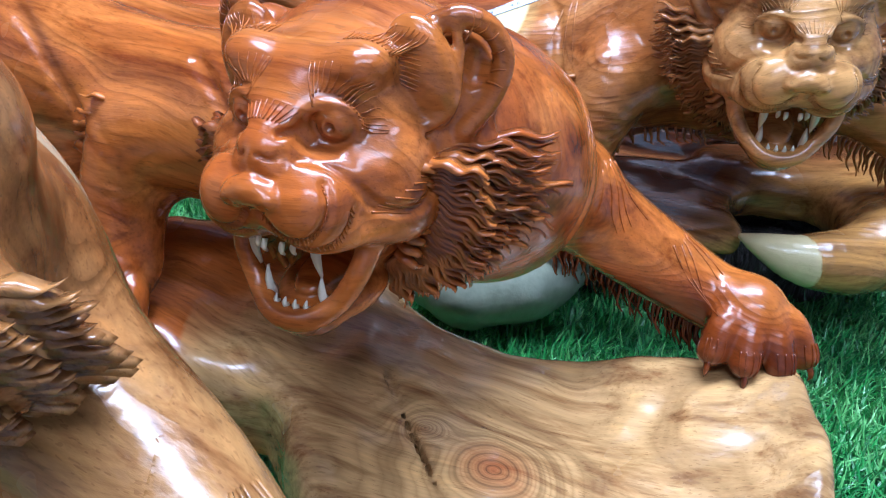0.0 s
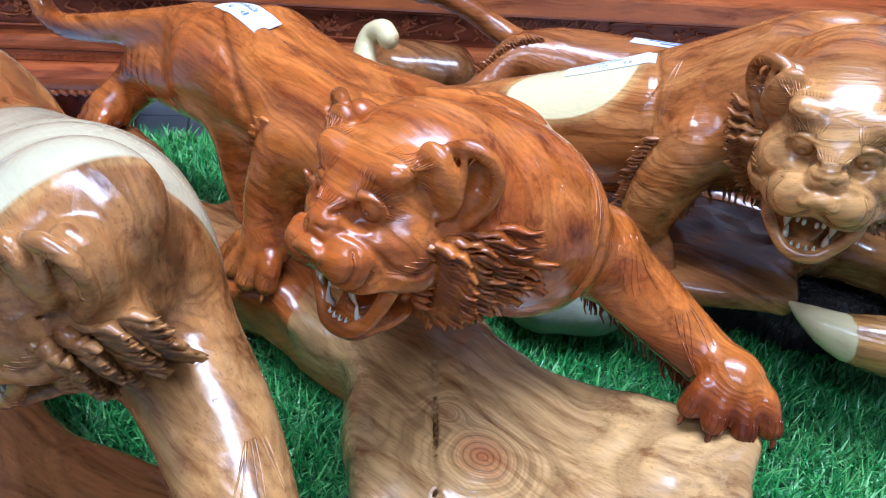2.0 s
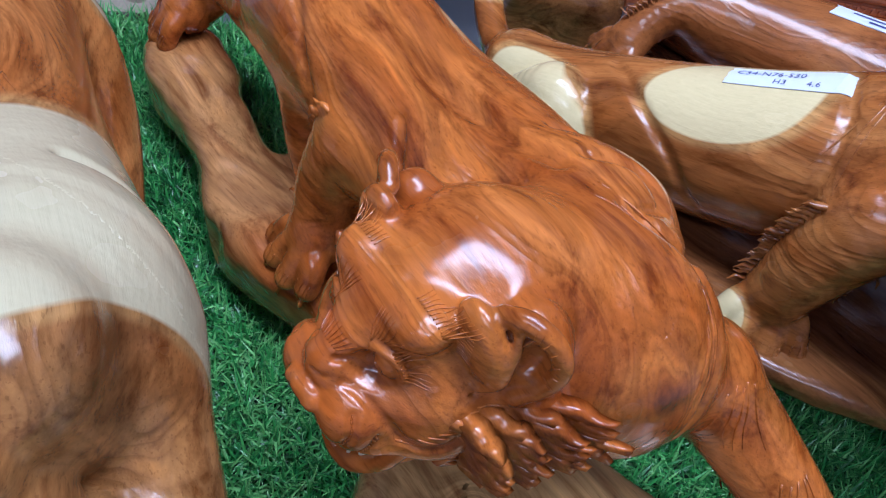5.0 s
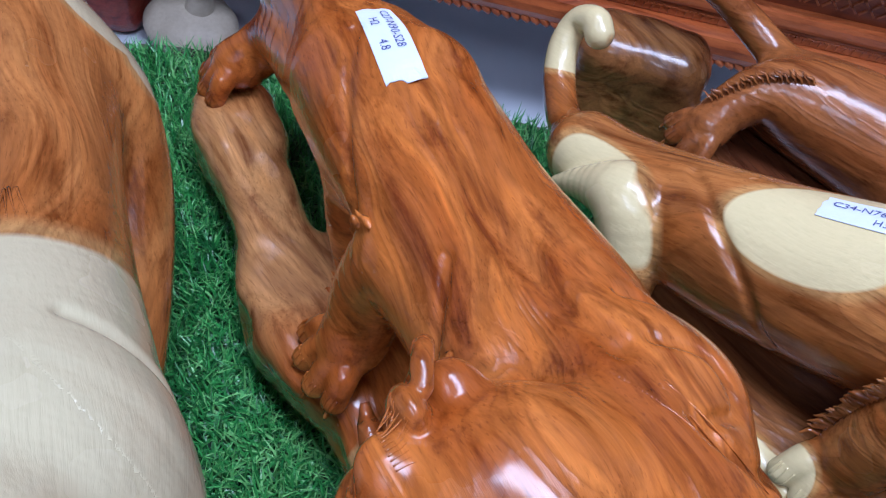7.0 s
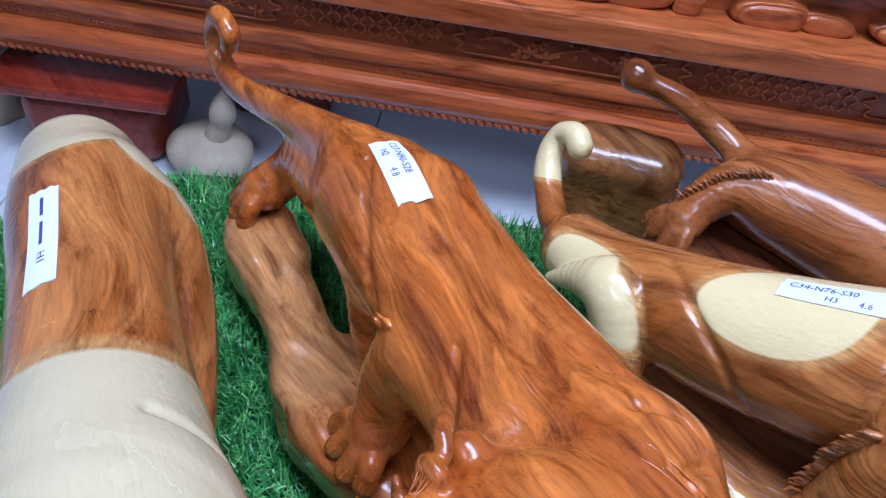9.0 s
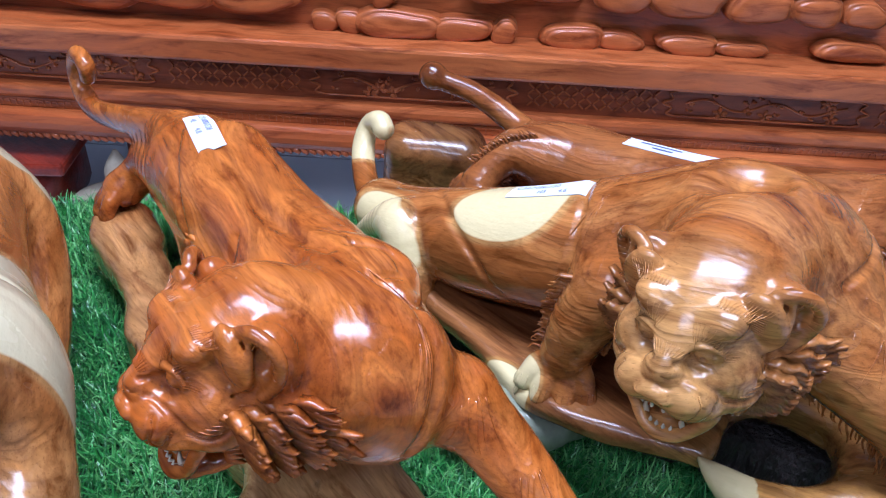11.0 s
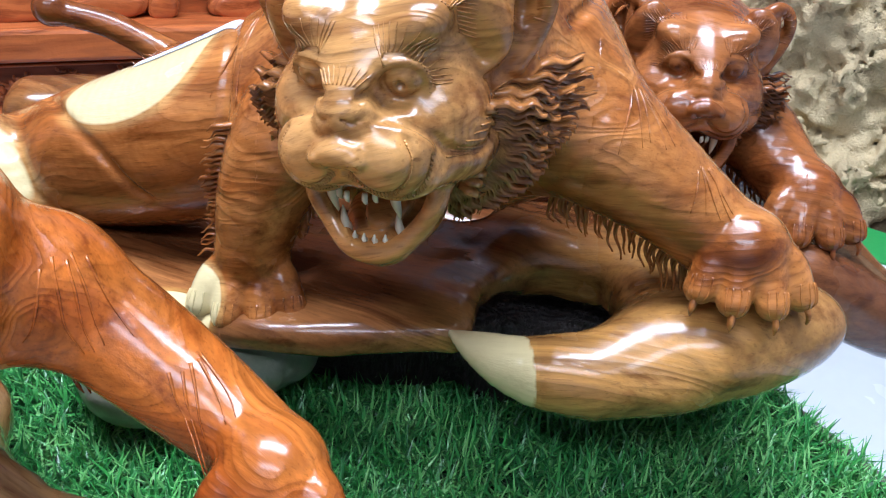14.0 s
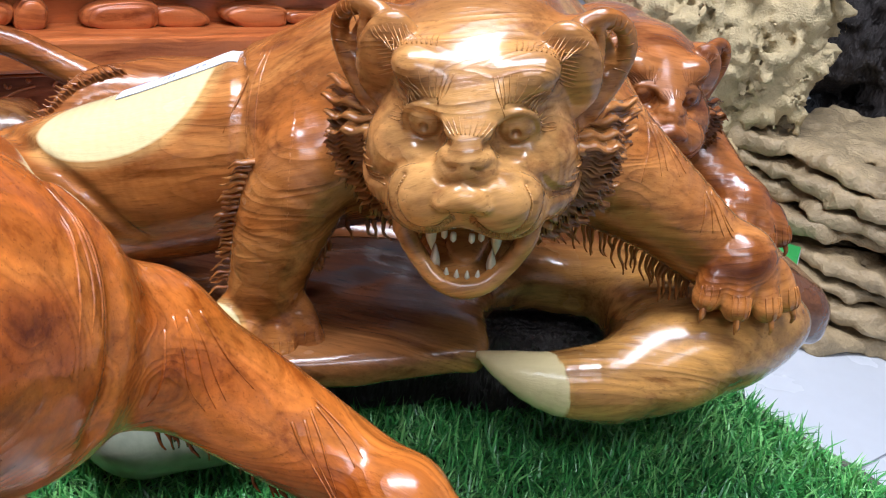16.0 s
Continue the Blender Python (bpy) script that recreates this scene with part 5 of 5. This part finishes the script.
# lower row of rocks, then the scattered upper ones: along, up, half width, half height, depth
ROCKS = [(0.045, 0.108, 0.032, 0.020, 0.030), (0.100, 0.112, 0.030, 0.026, 0.036), (0.200, 0.116, 0.088, 0.034, 0.050), (0.330, 0.112, 0.065, 0.028, 0.042), (0.425, 0.112, 0.028, 0.027, 0.040),
         (0.570, 0.108, 0.072, 0.026, 0.040), (0.670, 0.106, 0.052, 0.020, 0.034), (0.815, 0.108, 0.070, 0.022, 0.040), (0.930, 0.104, 0.055, 0.016, 0.032),
         (0.17, 0.185, 0.030, 0.040, 0.034), (0.40, 0.205, 0.070, 0.032, 0.045), (0.52, 0.205, 0.060, 0.026, 0.04), (0.66, 0.200, 0.060, 0.032, 0.045), (0.79, 0.205, 0.090, 0.034, 0.05),
         (0.94, 0.200, 0.075, 0.034, 0.046), (1.06, 0.196, 0.060, 0.030, 0.040), (1.16, 0.194, 0.050, 0.026, 0.036),
         (-0.10, 0.16, 0.11, 0.040, 0.040), (-0.28, 0.155, 0.10, 0.036, 0.045), (-0.45, 0.15, 0.12, 0.040, 0.045), (-0.62, 0.15, 0.10, 0.038, 0.04), (-0.80, 0.15, 0.10, 0.04, 0.04),
         (0.05, 0.255, 0.11, 0.036, 0.045), (0.25, 0.275, 0.09, 0.034, 0.045), (1.16, 0.115, 0.075, 0.022, 0.04), (0.48, 0.29, 0.10, 0.036, 0.045), (0.75, 0.285, 0.11, 0.034, 0.045), (1.02, 0.28, 0.10, 0.034, 0.045)]
for i, (u, z, w, h, d) in enumerate(ROCKS):
    rock("carved_rock", u, z, w, h, d, i)


def tube(bm, pts, r, n=5):
    """A thin round bead through points."""
    c = spline(pts, 3)
    rings = []
    for i, p in enumerate(c):
        d = unit(c[min(i + 1, len(c) - 1)] - c[max(i - 1, 0)])
        a = unit(np.cross(d, (0.3, 0.9, 0.2)))
        b = np.cross(d, a)
        rings.append([bm.verts.new(p + (a * math.cos(t) + b * math.sin(t)) * r) for t in np.arange(n) * 6.283 / n])
    for x, y in zip(rings, rings[1:]):
        for i in range(n):
            bm.faces.new((x[i], x[(i + 1) % n], y[(i + 1) % n], y[i]))


def local(u, y, z):
    return np.array(BENCH @ Vector((u, y, z)))


# cartouches with a flower spray, and fret between them
rng = np.random.default_rng(11)
for ua, ub in ((-0.75, -0.31), (0.015, 0.465), (0.78, 1.23)):
    bm = bmesh.new()
    zc, hz = -0.008, 0.030
    for m in (-1, 1):
        tube(bm, [local(ua + 0.03, 1.486, zc + m * hz), local((ua + ub) / 2, 1.486, zc + m * hz), local(ub - 0.03, 1.486, zc + m * hz)], 0.0028)
        x, s = (ua, 1) if m < 0 else (ub, -1)
        tube(bm, [local(x + s * 0.03, 1.486, zc + hz), local(x + s * 0.012, 1.486, zc + hz * 0.8), local(x + s * 0.022, 1.486, zc + hz * 0.35), local(x, 1.486, zc), local(x + s * 0.022, 1.486, zc - hz * 0.35), local(x + s * 0.012, 1.486, zc - hz * 0.8), local(x + s * 0.03, 1.486, zc - hz)], 0.0028)
    part("cartouche", bm, wood_bench, bench, smooth=True)
    bm = bmesh.new()
    uc, hw = (ua + ub) / 2, (ub - ua) / 2 - 0.05
    tube(bm, [local(uc - hw + hw * 2 * t, 1.487, zc + 0.012 * math.sin(t * 14)) for t in np.linspace(0, 1, 15)], 0.0024)
    for i in range(26):
        u, z = uc + rng.uniform(-hw, hw), zc + rng.uniform(-0.021, 0.021)
        big = i % 6 == 0
        for k in range(5 if big else 2):
            a = k * 1.257 + rng.uniform(0, 1)
            r = 0.010 if big else 0.006
            bmesh.ops.create_icosphere(bm, subdivisions=1, radius=1, matrix=BENCH @ Matrix.Translation((u + r * math.cos(a), 1.487, z + r * 0.8 * math.sin(a))) @ Matrix.Rotation(-a, 4, "Y") @ Matrix.Diagonal((r * 0.9, 0.004, r * 0.5, 1)))
    part("flower_spray", bm, wood_bench, bench, smooth=True)
for ua, ub in ((-0.29, -0.005), (0.485, 0.76), (1.25, 1.50), (-1.1, -0.77)):
    bm = bmesh.new()
    u = ua
    while u < ub:
        for z in (-0.036, -0.022, -0.008, 0.006, 0.020):
            s = 1 if (int(round((z + 0.036) / 0.014)) + int(round((u - ua) / 0.016))) % 2 else -1
            m = BENCH @ Matrix.Translation((u + 0.008, 1.4875, z + 0.006)) @ Matrix.Rotation(s * 0.785, 4, "Y")
            bmesh.ops.create_cube(bm, size=1, matrix=m @ Matrix.Diagonal((0.015, 0.004, 0.0035, 1)))
        u += 0.016
    part("fret", bm, wood_bench, bench)
bm = bmesh.new()
u = UA + 0.02
while u < UB - 0.02:
    bmesh.ops.create_cube(bm, size=1, matrix=BENCH @ Matrix.Translation((u, 1.4695, -0.090)) @ Matrix.Diagonal((0.011, 0.004, 0.003, 1)))
    bmesh.ops.create_cube(bm, size=1, matrix=BENCH @ Matrix.Translation((u + 0.004, 1.4695, -0.098)) @ Matrix.Diagonal((0.003, 0.004, 0.010, 1)))
    u += 0.015
part("key_pattern", bm, wood_bench, bench)

# ---- things on the floor behind the table ----


def lump(name, mat, label, category, lo, hi, h, shape):
    clay = Clay(lo, hi, h)
    shape(clay)
    v, q, n = clay.skin()
    return tagged(mesh_ob(name, v, q.tolist(), mat, smooth=True, normals=n), label, category)


def burl_shape(c):
    c.ball((0.98, 1.98, 0.10), (0.24, 0.20, 0.36), 0.03)
    c.ball((1.10, 1.93, 0.16), (0.14, 0.16, 0.26), 0.05)
    c.ball((0.95, 1.92, -0.22), (0.20, 0.18, 0.20), 0.06)
    c.rough(0.085, 22, 1, 2)
    c.rough(0.045, 66, 4, 2)


lump("burl_column", burl_mat, "knobbly cream burl wood column standing on the floor", "burl", (0.62, 1.62, FLOOR - 0.02), (1.36, 2.30, 0.55), 0.0078, burl_shape)


def stump_shape(c):
    c.limb([(1.30, 2.20, 0.02, 0.08), (1.50, 2.20, 0.13, 0.16), (1.72, 2.20, 0.26, 0.22), (1.95, 2.20, 0.40, 0.26), (2.1, 2.2, 0.5, 0.26)], 0.03)
    c.limb([(1.9, 2.2, 0.3, 0.30), (1.8, 2.2, -0.1, 0.28), (1.75, 2.2, FLOOR + 0.1, 0.3)], 0.05)
    c.rough(0.06, 14, 5, 3)
    c.rough(0.05, 34, 8, 2)


lump("root_stump", bark_mat, "jagged black charred root stump behind the slabs", "stump", (1.15, 1.85, FLOOR - 0.02), (2.4, 2.55, 0.8), 0.014, stump_shape)


def raw_slab(cx, cy, z0, z1, rx, ry, turn, seed, label):
    def shape(c):
        rng = np.random.default_rng(seed)
        pts = []
        for i in range(22):
            a = 6.283 * i / 22
            r = 1 + rng.uniform(-0.15, 0.12)
            x, y = rx * r * math.cos(a), ry * r * math.sin(a)
            pts.append((cx + x * math.cos(turn) - y * math.sin(turn), cy + x * math.sin(turn) + y * math.cos(turn)))
        c.plate(pts, z0, z1, 0.012)
        c.rough(0.030, 18, seed, 2)
        c.rough(0.016, 50, seed + 3, 1)
    m = max(rx, ry) * 1.2
    return lump("wood_slab", slab_mat, label, "slab", (cx - m, cy - m, z0 - 0.04), (cx + m, cy + m, z1 + 0.04), 0.008, shape)


SLABS = [(1.42, 1.72, -0.415, -0.375, 0.42, 0.30), (1.46, 1.70, -0.365, -0.325, 0.43, 0.29), (1.44, 1.73, -0.315, -0.280, 0.41, 0.28), (1.50, 1.72, -0.262, -0.240, 0.44, 0.30),
         (1.44, 1.74, -0.212, -0.178, 0.42, 0.26), (1.46, 1.74, -0.168, -0.135, 0.42, 0.27), (1.43, 1.76, -0.124, -0.092, 0.41, 0.27), (1.46, 1.78, -0.080, -0.045, 0.42, 0.28)]
for i, (cx, cy, z0, z1, rx, ry) in enumerate(SLABS):
    ob = raw_slab(cx, cy, z0, z1, rx, ry, -0.5, 20 + i, "raw live-edge wood slab in a stack on the floor")
    tagged(ob, group="stacked wood slabs")
carton = empty("carton", "flat white carton with a green printed top", "box")
CART = Matrix.Translation((1.06, 1.60, 0)) @ Matrix.Rotation(-0.55, 4, "Z")
part("carton_body", box((-0.10, -0.07, -0.275), (0.10, 0.07, -0.235), CART, 0.003), carton_mat, carton)
part("printed_top", box((-0.098, -0.068, -0.2345), (0.098, 0.068, -0.231), CART), green_mat, carton)

chest = empty("red_chest", "dark red lacquered wooden chest with an overhanging lid", "chest")
CH = Matrix.Translation((-1.38, 1.02, FLOOR)) @ Matrix.Rotation(0.55, 4, "Z")
part("chest_body", box((-0.15, -0.12, 0.0), (0.15, 0.12, 0.17), CH, 0.04), wood_red, chest, smooth=True)
part("lid", box((-0.19, -0.15, 0.17), (0.19, 0.15, 0.20), CH, 0.008), wood_red, chest)

chest = empty("red_chest", "dark red lacquered wooden chest beside the bench", "chest")
CH = Matrix.Translation((-1.20, 1.40, FLOOR)) @ Matrix.Rotation(0.55, 4, "Z")
part("chest_body", box((-0.12, -0.12, 0.0), (0.12, 0.12, 0.20), CH, 0.03), wood_red, chest, smooth=True)


finial = empty("wood_finial", "weathered grey wood finial with a pointed knob on the floor", "finial")


def gourd_shape(c):
    c.ball((-1.12, 1.07, FLOOR + 0.05), (0.10, 0.09, 0.055), 0.03)
    c.rough(0.008, 16, 2)


def knob_shape(c):
    c.limb([(-1.10, 1.08, FLOOR + 0.09, 0.03), (-1.09, 1.085, FLOOR + 0.13, 0.022), (-1.085, 1.09, FLOOR + 0.16, 0.028), (-1.08, 1.092, FLOOR + 0.21, 0.008)], 0.01)


for kind, shape in (("finial_body", gourd_shape), ("knob", knob_shape)):
    clay = Clay((-1.26, 0.95, FLOOR - 0.02), (-0.98, 1.2, FLOOR + 0.26), 0.006)
    shape(clay)
    v, q, n = clay.skin()
    mesh_ob(kind, v, q.tolist(), gourd_mat, finial, smooth=True, normals=n)


def root_shape(c):
    c.ball((-1.68, 0.92, FLOOR + 0.10), (0.13, 0.13, 0.13), 0.03)
    c.ball((-1.72, 0.96, FLOOR + 0.26), (0.11, 0.10, 0.10), 0.04)
    c.rough(0.05, 14, 3)


lump("root_carving", gourd_mat, "rounded tan root wood carving on the floor", "carving", (-1.95, 0.7, FLOOR - 0.02), (-1.45, 1.2, FLOOR + 0.45), 0.01, root_shape)


def wedge_shape(c):
    c.limb([(0.035, 0.655, 0.035, 0.028), (0.075, 0.640, 0.042, 0.040), (0.125, 0.660, 0.045, 0.042), (0.16, 0.70, 0.045, 0.035)], 0.01)
    c.rough(0.012, 20, 6)


lump("wood_offcut", stone_mat, "grey-white streaked wood offcut lying on the turf", "offcut", (-0.02, 0.57, -0.03), (0.22, 0.78, 0.11), 0.004, wedge_shape)

# ---- tape labels on the backs ----


def letters(text, size):
    """Vertices and faces of words in the built-in font, from 0 to the right, baseline at 0."""
    cu = bpy.data.curves.new("words", "FONT")
    cu.body, cu.size, cu.resolution_u = text, size, 2
    ob = bpy.data.objects.new("words", cu)
    me = bpy.data.meshes.new_from_object(ob)
    v = np.array([tuple(q.co) for q in me.vertices])
    f = [tuple(q.vertices) for q in me.polygons]
    bpy.data.objects.remove(ob)
    bpy.data.curves.remove(cu)
    bpy.data.meshes.remove(me)
    return v, f


def tape(skin, start, end, width, words, label, bars=()):
    """A strip of paper tape pressed on a carved back, with pen writing that reads from start to end.
    words: (text, along, across, size); bars: (along, across, length, height), for writing that can't be read."""
    start, end = np.array(start, dtype=float), np.array(end, dtype=float)
    along = unit(end - start)
    length = np.linalg.norm(end - start)
    mid, nrm = touch(skin, [(start + end) / 2])
    across = unit(np.cross(nrm[0], along))
    rng = np.random.default_rng(int(abs(start[0]) * 1000))

    def lay(s, t, up):
        flat = start + along * np.asarray(s)[:, None] + across * np.asarray(t)[:, None]
        return touch(skin, flat, up)[0]
    nu, nv = 28, 10
    s, t = np.meshgrid(np.linspace(0, length, nu), np.linspace(-width / 2, width / 2, nv), indexing="ij")
    s, t = s.ravel(), t.ravel()
    s = s + np.where((s < 1e-6) | (s > length - 1e-6), rng.uniform(-0.0012, 0.0012, len(s)), 0)
    top, low = lay(s, t, 0.0012), lay(s, t, 0.0004)
    quads = [(i * nv + j, (i + 1) * nv + j, (i + 1) * nv + j + 1, i * nv + j + 1) for i in range(nu - 1) for j in range(nv - 1)]
    rim = [i * nv for i in range(nu)] + [(nu - 1) * nv + j for j in range(1, nv)] + [i * nv + nv - 1 for i in range(nu - 2, -1, -1)] + list(range(nv - 2, 0, -1))
    n = len(top)
    sides = [(rim[i], rim[(i + 1) % len(rim)], rim[(i + 1) % len(rim)] + n, rim[i] + n) for i in range(len(rim))]
    ob = tagged(mesh_ob("tape_label", np.vstack([top, low]), quads + [tuple(n + k for k in q[::-1]) for q in quads] + sides, tape_mat, smooth=False), label, "label", "tape labels")
    for text, a, b, size in words:
        v, f = letters(text, size)
        mesh_ob("pen_writing", lay(v[:, 0] + a, v[:, 1] + b, 0.0017), f, ink_mat, ob)
    for a, b, l, h in bars:
        ss, tt = np.meshgrid(np.linspace(a, a + l, 9), (b, b + h), indexing="ij")
        mesh_ob("pen_writing", lay(ss.ravel(), tt.ravel(), 0.0017), [(i * 2, i * 2 + 2, i * 2 + 3, i * 2 + 1) for i in range(8)], ink_mat, ob)
    return ob


tape(SKINS["amber"], (-0.342, 0.668, 0.300), (-0.262, 0.613, 0.300), 0.032, [("C27-N90-S28", 0.006, 0.003, 0.0105), ("H2", 0.018, -0.009, 0.0105), ("4.8", 0.052, -0.009, 0.0105)], "white paper tape with pen writing on the amber tiger's rump")
tape(SKINS["tan"], (0.020, 0.790, 0.255), (0.118, 0.782, 0.285), 0.030, [("C34-N76-S30", 0.006, 0.001, 0.0105), ("H3", 0.040, -0.0105, 0.0095), ("4.6", 0.068, -0.0105, 0.0095)], "white paper tape with pen writing on the cream patch")
tape(SKINS["near"], (-0.530, 0.430, 0.29), (-0.425, 0.358, 0.30), 0.036, [("H1", 0.085, -0.004, 0.013)], "white paper tape with pen writing on the cream tiger's back", bars=((0.012, -0.003, 0.025, 0.004), (0.045, -0.003, 0.030, 0.004)))
tape(SKINS["far"], (0.075, 1.062, 0.22), (0.235, 1.035, 0.24), 0.030, [], "white paper tape along the russet tiger's back", bars=((0.02, 0.002, 0.06, 0.004), (0.04, -0.008, 0.03, 0.004)))

# ---- floor tiles and grass ----
tile_mesh = None
for i in range(-6, 7):
    for j in range(-6, 7):
        m = Matrix.Translation((0.1, 0.2, FLOOR)) @ Matrix.Rotation(0.49, 4, "Z") @ Matrix.Translation((i * 0.69, j * 0.69, 0))
        p = m.translation
        if not (X0 - 0.2 < p.x < X1 + 0.2 and -0.5 < p.y < Y1 + 0.2):
            continue
        if tile_mesh is None:
            tile_mesh = part("tile", box((-0.343, -0.343, -0.012), (0.343, 0.343, 0.0), None, 0.002), tile_mat, floor)
            tile = tile_mesh
        else:
            tile = new("tile", tile_mesh.data)
            tile.parent = floor
        tile.matrix_basis = Matrix.Translation(m.translation * K) @ m.to_3x3().to_4x4()
grass("grass", -0.86, 0.76, -0.20, 1.15, 105000, 5)
